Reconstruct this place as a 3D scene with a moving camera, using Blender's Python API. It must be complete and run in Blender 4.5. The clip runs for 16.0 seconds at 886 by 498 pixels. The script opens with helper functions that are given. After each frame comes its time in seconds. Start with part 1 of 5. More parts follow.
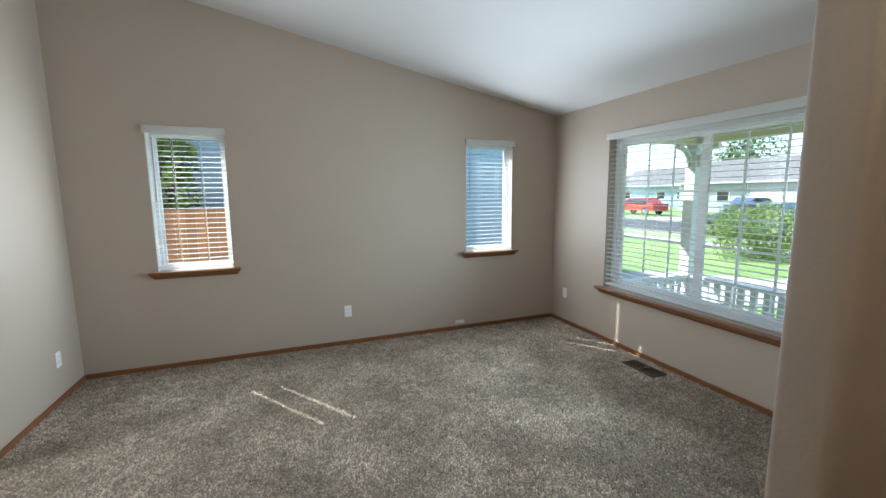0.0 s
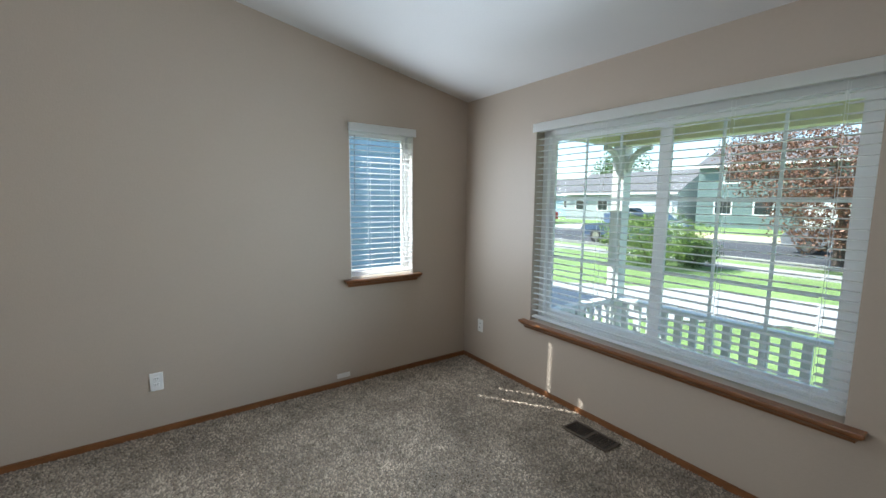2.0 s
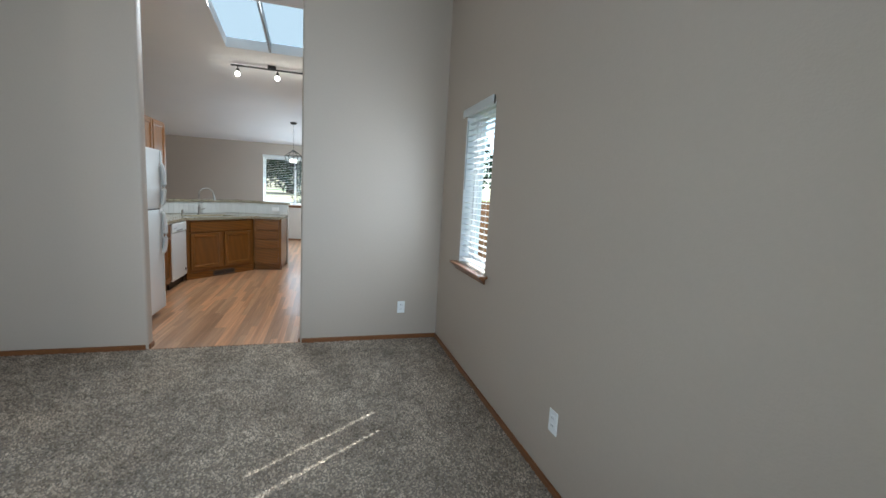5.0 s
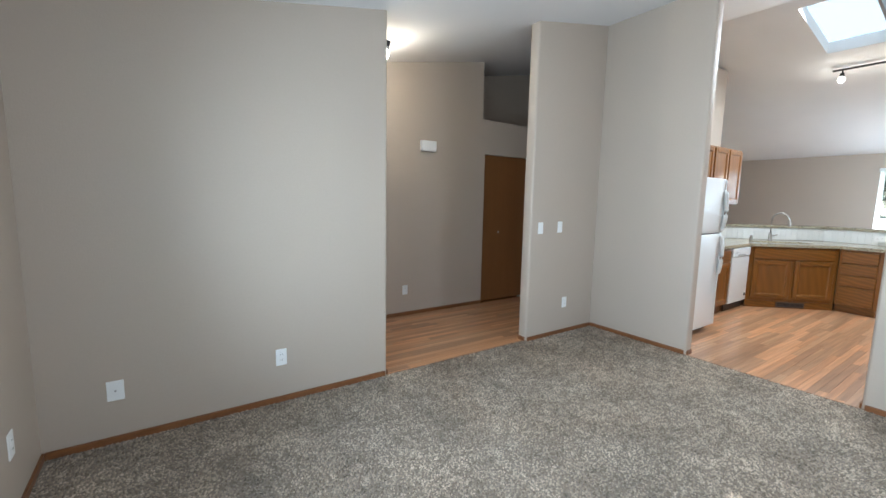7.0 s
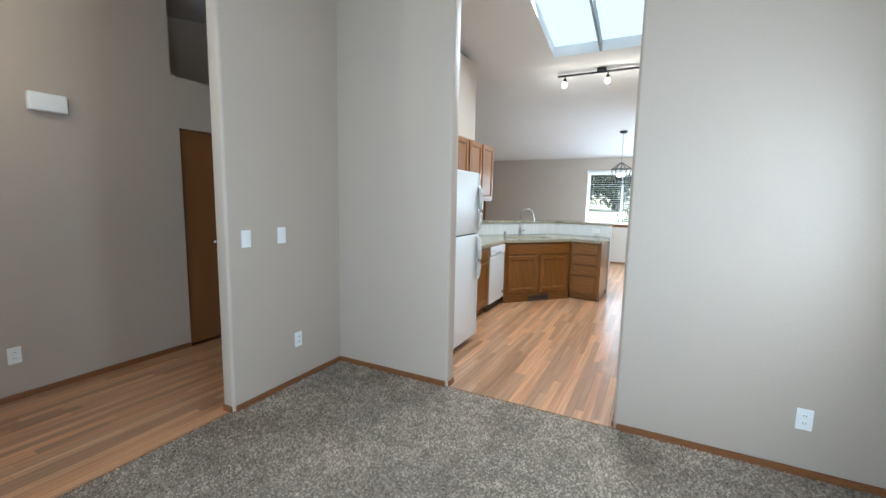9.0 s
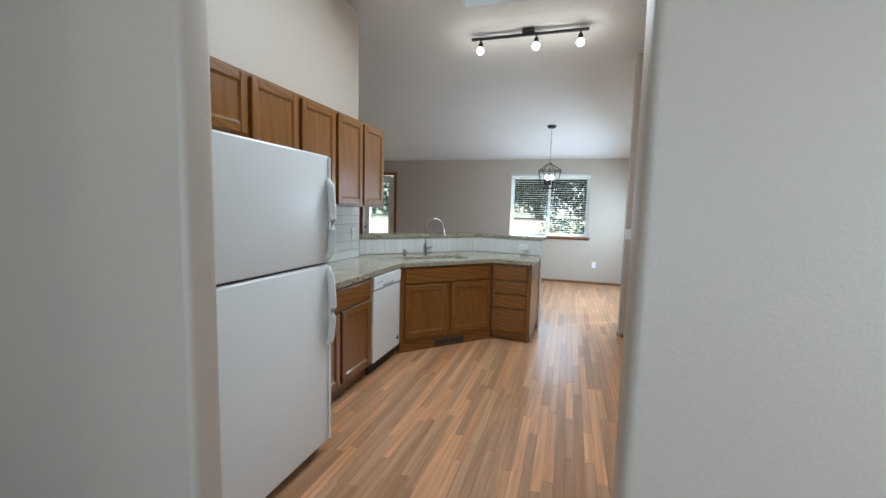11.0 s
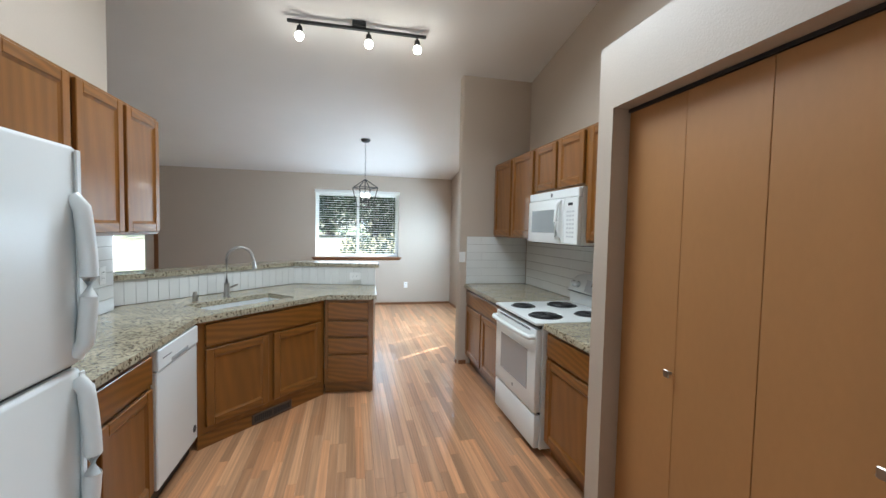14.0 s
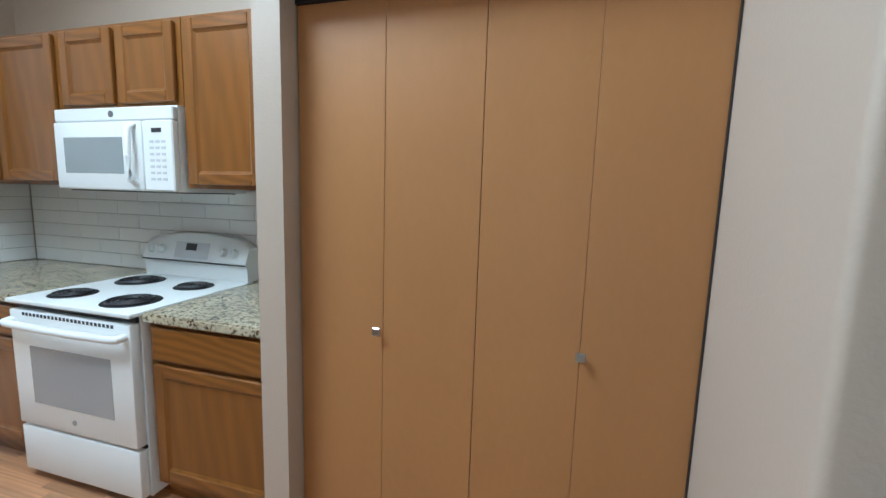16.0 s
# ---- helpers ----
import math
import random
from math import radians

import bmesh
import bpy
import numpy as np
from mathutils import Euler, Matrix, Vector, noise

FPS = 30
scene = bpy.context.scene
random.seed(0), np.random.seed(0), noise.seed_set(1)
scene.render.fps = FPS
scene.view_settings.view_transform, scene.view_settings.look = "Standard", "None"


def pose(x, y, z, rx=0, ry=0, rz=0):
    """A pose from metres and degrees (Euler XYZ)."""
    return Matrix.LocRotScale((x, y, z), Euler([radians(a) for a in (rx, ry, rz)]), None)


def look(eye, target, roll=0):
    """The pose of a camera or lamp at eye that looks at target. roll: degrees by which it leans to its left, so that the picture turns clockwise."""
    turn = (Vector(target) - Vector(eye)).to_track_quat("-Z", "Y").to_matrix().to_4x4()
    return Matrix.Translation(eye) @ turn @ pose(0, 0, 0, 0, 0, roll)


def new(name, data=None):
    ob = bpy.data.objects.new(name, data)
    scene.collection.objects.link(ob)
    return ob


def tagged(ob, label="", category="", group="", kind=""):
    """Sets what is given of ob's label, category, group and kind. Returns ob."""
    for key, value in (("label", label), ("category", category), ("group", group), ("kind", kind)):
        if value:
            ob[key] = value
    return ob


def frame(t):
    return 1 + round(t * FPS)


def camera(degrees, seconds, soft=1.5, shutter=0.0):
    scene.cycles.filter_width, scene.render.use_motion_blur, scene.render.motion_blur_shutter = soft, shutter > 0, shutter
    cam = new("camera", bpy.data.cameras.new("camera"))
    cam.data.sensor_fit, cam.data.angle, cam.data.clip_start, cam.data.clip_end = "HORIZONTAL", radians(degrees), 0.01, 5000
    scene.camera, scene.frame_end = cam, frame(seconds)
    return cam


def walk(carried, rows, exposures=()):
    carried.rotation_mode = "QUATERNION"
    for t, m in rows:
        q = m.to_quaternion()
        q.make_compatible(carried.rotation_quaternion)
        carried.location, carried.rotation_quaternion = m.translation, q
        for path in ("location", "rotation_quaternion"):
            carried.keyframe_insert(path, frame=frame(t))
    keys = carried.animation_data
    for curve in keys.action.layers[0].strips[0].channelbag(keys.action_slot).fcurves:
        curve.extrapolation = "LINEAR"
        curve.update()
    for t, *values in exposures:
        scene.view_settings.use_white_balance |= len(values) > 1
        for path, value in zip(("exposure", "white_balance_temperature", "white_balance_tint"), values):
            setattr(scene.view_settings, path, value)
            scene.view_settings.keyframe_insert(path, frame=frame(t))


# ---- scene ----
cam = camera(94.7, 16.0)
# seconds, eye, target, lean
PATH = [
    (0.0, (-0.031, -0.029, 1.53), (0.675, 1.823, 1.262), -0.5),
    (0.5, (-0.091, 0.012, 1.535), (0.868, 1.743, 1.247), -0.7),
    (1.0, (0.125, 0.232, 1.555), (1.137, 1.935, 1.287), 0.1),
    (1.5, (0.315, 0.568, 1.542), (1.389, 2.236, 1.299), 0.5),
    (2.0, (0.587, 1.011, 1.52), (1.715, 2.645, 1.283), 0.5),
    (2.5, (0.977, 1.381, 1.503), (1.868, 3.158, 1.278), 1.2),
    (3.0, (1.288, 1.771, 1.49), (1.702, 3.716, 1.276), 0.3),
    (3.5, (1.656, 2.121, 1.47), (1.336, 4.086, 1.264), 1.2),
    (4.0, (1.855, 2.47, 1.45), (0.853, 4.186, 1.225), 2.0),
    (4.5, (2.04, 2.773, 1.428), (0.484, 4.005, 1.186), 2.5),
    (5.0, (2.141, 3.007, 1.421), (0.239, 3.57, 1.163), 3.2),
    (5.2, (2.145, 3.083, 1.425), (0.176, 3.35, 1.172), 3.2),
    (7.3, (2.393, 3.398, 1.455), (1.357, 1.705, 1.205), 0.3),
    (7.5, (2.354, 3.395, 1.462), (1.329, 1.696, 1.209), 0.0),
    (8.0, (2.055, 3.236, 1.465), (0.843, 1.664, 1.215), -0.4),
    (8.5, (1.543, 3.097, 1.455), (-0.017, 1.868, 1.219), 0.8),
    (9.0, (1.039, 2.945, 1.455), (-0.729, 2.042, 1.216), 1.1),
    (9.2, (0.822, 2.888, 1.465), (-1.001, 2.103, 1.23), 1.0),
    (11.3, (-1.021, 2.606, 1.449), (-2.925, 2.023, 1.254), 1.5),
    (11.5, (-1.172, 2.548, 1.463), (-3.054, 1.896, 1.276), 1.4),
    (12.0, (-1.415, 2.47, 1.481), (-3.222, 1.625, 1.327), 1.3),
    (12.5, (-1.572, 2.438, 1.501), (-3.37, 1.565, 1.412), 2.6),
    (13.0, (-1.592, 2.345, 1.538), (-3.531, 1.856, 1.574), 2.9),
    (13.5, (-1.511, 2.161, 1.562), (-3.511, 2.173, 1.605), 1.1),
    (14.0, (-1.489, 2.106, 1.525), (-3.437, 2.55, 1.427), 1.2),
    (14.5, (-1.604, 2.163, 1.491), (-3.403, 3.017, 1.305), 1.7),
    (15.0, (-1.863, 2.23, 1.487), (-3.379, 3.515, 1.266), 1.8),
    (15.5, (-2.078, 2.148, 1.474), (-3.101, 3.851, 1.238), 1.6),
    (16.0, (-2.257, 2.071, 1.445), (-2.789, 3.983, 1.191), 1.7),
]
EXPOSURES = [(0.0, 1.90, 5950, 6), (2.0, 1.70, 5900, 7), (3.0, 1.28, 6000, 9), (3.5, 1.39, 6000, 9), (4.0, 1.40, 6100, 9), (4.45, 1.43, 7050, 12), (5.0, 1.53, 5650, 5), (7.4, 2.35, 5650, 6),
             (8.5, 2.28, 5450, 4), (9.2, 2.20, 5500, 4), (11.4, 1.59, 5550, 4), (12.5, 1.64, 5600, 4), (13.5, 1.85, 5700, 5), (14.0, 1.82, 5650, 5), (15.0, 2.03, 5550, 4), (16.0, 2.27, 5050, 0)]
walk(cam, [(t, look(e, g, r)) for t, e, g, r in PATH], EXPOSURES)

# ---- light ----
SUN_AZ = Vector((-0.575, 0.818, 0.0))
SUN_EL = radians(46)
world = bpy.data.worlds.new("sky")
scene.world = world
world.use_nodes = True
wn = world.node_tree.nodes
sky = wn.new("ShaderNodeTexSky")
sky.sky_type, sky.sun_disc = "NISHITA", False
sky.sun_elevation = SUN_EL
sky.sun_rotation = math.atan2(SUN_AZ.x, SUN_AZ.y)
wn["Background"].inputs[1].default_value = 0.12
world.node_tree.links.new(sky.outputs[0], wn["Background"].inputs[0])


def lamp(name, kind, energy, m, color=(1, 1, 1), size=0.1, size_y=None, spread=None):
    d = bpy.data.lights.new(name, kind)
    d.energy, d.color = energy, color
    if kind == "AREA":
        d.shape, d.size, d.size_y = "RECTANGLE", size, size_y or size
        if spread:
            d.spread = radians(spread)
    elif kind == "SUN":
        d.angle = size
    else:
        d.shadow_soft_size = size
    ob = new(name, d)
    ob.matrix_world = m
    return ob


sun_way = Vector((SUN_AZ.x * math.cos(SUN_EL), SUN_AZ.y * math.cos(SUN_EL), math.sin(SUN_EL)))
lamp("sun", "SUN", 3.7, look(sun_way * 50, (0, 0, 0)), (1.0, 0.95, 0.87), radians(0.5))
DAY = (0.86, 0.93, 1.0)
# daylight standing in the window openings and under the skylight
lamp("daylight_east", "AREA", 12.5, look((2.87, 2.32, 1.28), (0, 2.22, 1.45)), (0.80, 0.91, 1.0), 1.75, 1.2, 128)
lamp("daylight_north_left", "AREA", 5.0, look((-0.8, 4.07, 1.5), (-0.8, 0, 1.3)), DAY, 0.55, 1.1)
lamp("daylight_north_right", "AREA", 5.0, look((2.16, 4.07, 1.5), (2.16, 0, 1.3)), DAY, 0.55, 1.1)
lamp("daylight_skylight", "AREA", 20.0, look((-4.20, 2.19, 3.46), (-2.7, 2.1, 0)), (0.98, 0.99, 0.97), 1.15, 1.15, 172)
lamp("daylight_dining", "AREA", 31, look((-7.85, 4.05, 1.5), (-8.6, 0, -0.6)), (0.74, 0.89, 1.0), 1.8, 1.0, 172)
lamp("daylight_west", "AREA", 4.2, look((-9.55, 2.26, 1.55), (0, 2.26, 1.3)), DAY, 1.5, 1.2)


# ---- materials ----
def mat(name, color, rough=0.6, var=0.06, scale=3.0, bump=0.0, bscale=150.0, metal=0.0, stretch=(1, 1, 1),
        fine=0.0, fscale=60.0, isle=0.0, spec=0.5, coat=0.0, detail=4.0):
    m = bpy.data.materials.new(name)
    m.use_nodes = True
    n, l = m.node_tree.nodes, m.node_tree.links
    b = n["Principled BSDF"]
    b.inputs["Roughness"].default_value = rough
    b.inputs["Metallic"].default_value = metal
    b.inputs["Specular IOR Level"].default_value = spec
    b.inputs["Coat Weight"].default_value = coat
    tc = n.new("ShaderNodeTexCoord")
    mp = n.new("ShaderNodeMapping")
    mp.inputs["Scale"].default_value = stretch
    l.new(tc.outputs["Object"], mp.inputs["Vector"])
    t1 = n.new("ShaderNodeTexNoise")
    t1.inputs["Scale"].default_value, t1.inputs["Detail"].default_value = scale, detail
    l.new(mp.outputs[0], t1.inputs["Vector"])
    mr = n.new("ShaderNodeMapRange")
    mr.inputs["From Min"].default_value, mr.inputs["From Max"].default_value = 0.25, 0.75
    mr.inputs["To Min"].default_value, mr.inputs["To Max"].default_value = 1 - var, 1 + var
    l.new(t1.outputs[0], mr.inputs["Value"])
    last = mr.outputs[0]

    def times(a, node):
        k = n.new("ShaderNodeMath")
        k.operation = "MULTIPLY"
        l.new(a, k.inputs[0]), l.new(node, k.inputs[1])
        return k.outputs[0]
    if fine:
        t2 = n.new("ShaderNodeTexNoise")
        t2.inputs["Scale"].default_value, t2.inputs["Detail"].default_value = fscale, 2
        l.new(mp.outputs[0], t2.inputs["Vector"])
        r2 = n.new("ShaderNodeMapRange")
        r2.inputs["From Min"].default_value, r2.inputs["From Max"].default_value = 0.3, 0.7
        r2.inputs["To Min"].default_value, r2.inputs["To Max"].default_value = 1 - fine, 1 + fine
        l.new(t2.outputs[0], r2.inputs["Value"])
        last = times(last, r2.outputs[0])
    if isle:
        g, o = n.new("ShaderNodeNewGeometry"), n.new("ShaderNodeObjectInfo")
        ad = n.new("ShaderNodeMath")
        ad.operation = "ADD"
        l.new(g.outputs["Random Per Island"], ad.inputs[0]), l.new(o.outputs["Random"], ad.inputs[1])
        fr = n.new("ShaderNodeMath")
        fr.operation = "FRACT"
        l.new(ad.outputs[0], fr.inputs[0])
        r3 = n.new("ShaderNodeMapRange")
        r3.inputs["To Min"].default_value, r3.inputs["To Max"].default_value = 1 - isle, 1 + isle
        l.new(fr.outputs[0], r3.inputs["Value"])
        last = times(last, r3.outputs[0])
    mx = n.new("ShaderNodeVectorMath")
    mx.operation = "SCALE"
    mx.inputs[0].default_value = color
    l.new(last, mx.inputs["Scale"])
    l.new(mx.outputs[0], b.inputs["Base Color"])
    if bump:
        t3 = n.new("ShaderNodeTexNoise")
        t3.inputs["Scale"].default_value, t3.inputs["Detail"].default_value = bscale, 3
        l.new(mp.outputs[0], t3.inputs["Vector"])
        bp = n.new("ShaderNodeBump")
        bp.inputs["Strength"].default_value, bp.inputs["Distance"].default_value = bump, 0.01
        l.new(t3.outputs[0], bp.inputs["Height"])
        l.new(bp.outputs[0], b.inputs["Normal"])
    return m


def glass_mat(name, tint=(0.95, 0.98, 0.97), amount=0.06):
    m = bpy.data.materials.new(name)
    m.use_nodes = True
    n, l = m.node_tree.nodes, m.node_tree.links
    n.remove(n["Principled BSDF"])
    tr, gl, mixs = n.new("ShaderNodeBsdfTransparent"), n.new("ShaderNodeBsdfGlossy"), n.new("ShaderNodeMixShader")
    tr.inputs[0].default_value = (*tint, 1)
    gl.inputs["Roughness"].default_value = 0.02
    mixs.inputs[0].default_value = amount
    l.new(tr.outputs[0], mixs.inputs[1]), l.new(gl.outputs[0], mixs.inputs[2])
    l.new(mixs.outputs[0], n["Material Output"].inputs[0])
    return m


def glow(name, color, strength):
    m = bpy.data.materials.new(name)
    m.use_nodes = True
    b = m.node_tree.nodes["Principled BSDF"]
    b.inputs["Base Color"].default_value = (*color, 1)
    b.inputs["Emission Color"].default_value = (*color, 1)
    b.inputs["Emission Strength"].default_value = strength
    return m


WALL = mat("wall_paint", (0.462, 0.391, 0.318), 0.5, 0.02, 1.2, 0.10, 110, fine=0.01)
CEIL = mat("ceiling_paint", (0.74, 0.73, 0.72), 0.8, 0.02, 1.5, 0.16, 90)
CARPET = mat("carpet_backing", (0.22, 0.185, 0.148), 0.95, 0.18, 2.0, 0.6, 140, fine=0.3, fscale=120)
TUFT = mat("carpet_tuft", (0.34, 0.28, 0.217), 0.95, 0.36, 2.6, fine=0.22, fscale=13, isle=0.5, spec=0.1, detail=6)
# brown door veneer, darkened to hold the shade the entry lamp washes out
DOORBROWN = mat("shade_darkened_veneer", (0.20, 0.082, 0.024), 0.5, 0.06, 3, 0.04, 60, stretch=(3, 3, 0.5), fine=0.05, fscale=40)
SKYBAR = mat("skylight_bar", (0.30, 0.31, 0.31), 0.6)
LEAF_LIGHT = mat("bright_shrub_leaf", (0.17, 0.24, 0.045), 0.6, 0.3, 6, isle=0.4)
OAK_V = mat("oak_upright_grain", (0.200, 0.080, 0.0142), 0.28, 0.12, 3, 0.03, 45, stretch=(4, 4, 0.3), fine=0.035, fscale=30, coat=0.15, spec=0.4)
OAK_H = mat("oak_level_grain", (0.203, 0.081, 0.0142), 0.28, 0.12, 3, 0.03, 45, stretch=(0.3, 4, 4), fine=0.035, fscale=30, coat=0.15, spec=0.4)
TRIM = mat("trim_oak", (0.205, 0.085, 0.032), 0.30, 0.14, 8, 0.08, 40, stretch=(1, 1, 5), fine=0.1, fscale=25)
FLOORW = mat("oak_floor_plank", (0.47, 0.260, 0.137), 0.28, 0.18, 4, 0.02, 60, stretch=(0.22, 8, 8), fine=0.09, fscale=14, isle=0.30, coat=0.12)
GAPW = mat("floor_joint", (0.26, 0.125, 0.055), 0.8)
WHITE = mat("white_enamel", (0.78, 0.81, 0.805), 0.30, 0.01, 2, 0.03, 300)
VINYL = mat("white_vinyl", (0.80, 0.81, 0.81), 0.45, 0.01)
SLAT = mat("blind_slat_white", (0.88, 0.89, 0.89), 0.5, 0.01)
PLATE = mat("white_plastic_plate", (0.83, 0.83, 0.81), 0.4, 0.01)
DARK = mat("dark_plastic", (0.02, 0.02, 0.022), 0.45, 0.05)
BLACKM = mat("black_metal", (0.018, 0.018, 0.018), 0.5, 0.05, metal=0.3)
STEEL = mat("brushed_nickel", (0.42, 0.40, 0.37), 0.28, 0.04, 40, metal=1.0)
TILE = mat("white_glazed_tile", (0.78, 0.79, 0.77), 0.12, 0.02, 3, isle=0.03)
GROUT = mat("pale_grout", (0.42, 0.41, 0.39), 0.9, 0.05, 20)
BIFOLD = mat("bifold_veneer", (0.385, 0.188, 0.066), 0.45, 0.05, 2.0, 0.02, 60, stretch=(1.5, 1.5, 0.7), fine=0.02, fscale=30)
GLASS = glass_mat("window_glass", amount=0.01)
OVENGLASS = mat("oven_window_grey", (0.36, 0.37, 0.38), 0.12, 0.02)
PANE = bpy.data.materials.new("frosted_skylight")


def granite(name):
    m = mat(name, (0.385, 0.348, 0.258), 0.17, 0.26, 7, fine=0.1, fscale=60, coat=0.1)
    n, l = m.node_tree.nodes, m.node_tree.links
    b = n["Principled BSDF"]
    src = b.inputs["Base Color"].links[0].from_socket
    tc = n["Texture Coordinate"]
    vo = n.new("ShaderNodeTexNoise")
    vo.inputs["Scale"].default_value, vo.inputs["Detail"].default_value = 75, 6
    l.new(tc.outputs["Object"], vo.inputs["Vector"])
    cr = n.new("ShaderNodeValToRGB")
    e = cr.color_ramp.elements
    e[0].position, e[0].color = 0.33, (0.10, 0.085, 0.07, 1)
    e[1].position, e[1].color = 0.47, (1, 1, 1, 1)
    x = cr.color_ramp.elements.new(0.41)
    x.color = (0.45, 0.38, 0.30, 1)
    y = cr.color_ramp.elements.new(0.64)
    y.color = (1.25, 1.25, 1.2, 1)
    l.new(vo.outputs[0], cr.inputs[0])
    mx = n.new("ShaderNodeVectorMath")
    mx.operation = "MULTIPLY"
    l.new(src, mx.inputs[0]), l.new(cr.outputs[0], mx.inputs[1])
    l.new(mx.outputs[0], b.inputs["Base Color"])
    return m


def ringed(m, way, scale=5.5, amount=0.22):
    """Adds cathedral grain: rings stretched along the board."""
    n, l = m.node_tree.nodes, m.node_tree.links
    bs = n["Principled BSDF"]
    src = bs.inputs["Base Color"].links[0].from_socket
    tc, o = n["Texture Coordinate"], n.new("ShaderNodeObjectInfo")
    mp = n.new("ShaderNodeMapping")
    mp.inputs["Scale"].default_value = way
    l.new(tc.outputs["Object"], mp.inputs["Vector"])
    sc = n.new("ShaderNodeVectorMath")
    sc.operation = "SCALE"
    sc.inputs[0].default_value = (3.1, 2.3, 4.7)
    l.new(o.outputs["Random"], sc.inputs["Scale"])
    l.new(sc.outputs[0], mp.inputs["Location"]), l.new(sc.outputs[0], n["Mapping"].inputs["Location"])
    w = n.new("ShaderNodeTexWave")
    w.wave_type, w.rings_direction = "RINGS", "SPHERICAL"
    w.inputs["Scale"].default_value, w.inputs["Distortion"].default_value = scale, 5.0
    w.inputs["Detail"].default_value, w.inputs["Detail Scale"].default_value = 2.0, 1.2
    l.new(mp.outputs[0], w.inputs["Vector"])
    r = n.new("ShaderNodeMapRange")
    r.inputs["To Min"].default_value, r.inputs["To Max"].default_value = 1 - amount, 1 + amount * 0.5
    l.new(w.outputs["Fac"], r.inputs["Value"])
    k = n.new("ShaderNodeVectorMath")
    k.operation = "SCALE"
    l.new(src, k.inputs[0]), l.new(r.outputs[0], k.inputs["Scale"])
    l.new(k.outputs[0], bs.inputs["Base Color"])


ringed(OAK_V, (1.1, 1.1, 0.16), 5.0, 0.10)
ringed(OAK_H, (0.55, 2.0, 2.0), 4.6, 0.24)
ringed(FLOORW, (0.22, 5, 5), 3.0, 0.11)


def board_hues(m):
    """Lets each board lean to straw or to red-brown."""
    n, l = m.node_tree.nodes, m.node_tree.links
    bs = n["Principled BSDF"]
    src = bs.inputs["Base Color"].links[0].from_socket
    g, o = n.new("ShaderNodeNewGeometry"), n.new("ShaderNodeObjectInfo")
    a = n.new("ShaderNodeMath")
    a.operation = "MULTIPLY_ADD"
    a.inputs[1].default_value = 7.3
    l.new(g.outputs["Random Per Island"], a.inputs[0]), l.new(o.outputs["Random"], a.inputs[2])
    f = n.new("ShaderNodeMath")
    f.operation = "FRACT"
    l.new(a.outputs[0], f.inputs[0])
    cr = n.new("ShaderNodeValToRGB")
    e = cr.color_ramp.elements
    e[0].color, e[1].color = (1.06, 0.94, 0.84, 1), (1.0, 1.04, 1.07, 1)
    l.new(f.outputs[0], cr.inputs[0])
    k = n.new("ShaderNodeVectorMath")
    k.operation = "MULTIPLY"
    l.new(src, k.inputs[0]), l.new(cr.outputs[0], k.inputs[1])
    l.new(k.outputs[0], bs.inputs["Base Color"])


board_hues(FLOORW)
GRANITE = granite("speckled_granite")
PANE.use_nodes = True
pn = PANE.node_tree.nodes
pn.remove(pn["Principled BSDF"])
ptl = pn.new("ShaderNodeBsdfTranslucent")
ptl.inputs[0].default_value = (0.18, 0.212, 0.216, 1)
PANE.node_tree.links.new(ptl.outputs[0], pn["Material Output"].inputs[0])

# thin white vinyl lets some light through
sn, sl_ = SLAT.node_tree.nodes, SLAT.node_tree.links
s_tr, s_mix = sn.new("ShaderNodeBsdfTranslucent"), sn.new("ShaderNodeMixShader")
s_tr.inputs[0].default_value = (0.94, 0.95, 0.95, 1)
s_mix.inputs[0].default_value = 0.68
sl_.new(sn["Principled BSDF"].outputs[0], s_mix.inputs[1])
sl_.new(s_tr.outputs[0], s_mix.inputs[2])
sl_.new(s_mix.outputs[0], sn["Material Output"].inputs[0])

# outdoors
GRASS = mat("lawn_grass", (0.17, 0.25, 0.075), 0.9, 0.35, 0.6, 0.5, 60, fine=0.35, fscale=30)
ASPHALT = mat("asphalt", (0.06, 0.06, 0.062), 0.9, 0.15, 1.0, 0.3, 120)
CONCRETE = mat("concrete", (0.36, 0.345, 0.32), 0.9, 0.1, 1.0, 0.2, 80)
PAINTW = mat("white_exterior_paint", (0.80, 0.80, 0.78), 0.6, 0.03)
SOFFIT = mat("cream_soffit_paint", (0.86, 0.80, 0.58), 0.7, 0.04)
SIDING_BLUE = mat("blue_siding", (0.34, 0.45, 0.55), 0.7, 0.06, 2)
SIDING_GREEN = mat("grey_green_siding", (0.14, 0.19, 0.18), 0.7, 0.06, 2)
SIDING_LIGHT = mat("pale_siding", (0.38, 0.40, 0.40), 0.7, 0.05, 2)
ROOF = mat("roof_shingle", (0.13, 0.125, 0.125), 0.9, 0.2, 3, 0.4, 30)
FENCE = mat("cedar_fence", (0.50, 0.24, 0.12), 0.8, 0.15, 4, 0.2, 30, stretch=(1, 1, 0.2), isle=0.15)
LEAF = mat("green_leaf", (0.085, 0.15, 0.035), 0.6, 0.3, 6, isle=0.45)
LEAF_DARK = mat("dark_conifer_leaf", (0.03, 0.06, 0.025), 0.7, 0.3, 6, isle=0.45)
LEAF_RED = mat("copper_leaf", (0.16, 0.07, 0.035), 0.6, 0.3, 6, isle=0.45)
BARK = mat("tree_bark", (0.10, 0.075, 0.055), 0.9, 0.25, 8, 0.6, 30)
DRY = mat("dry_grass", (0.58, 0.49, 0.28), 0.9, 0.2, 1.0, 0.4, 60)
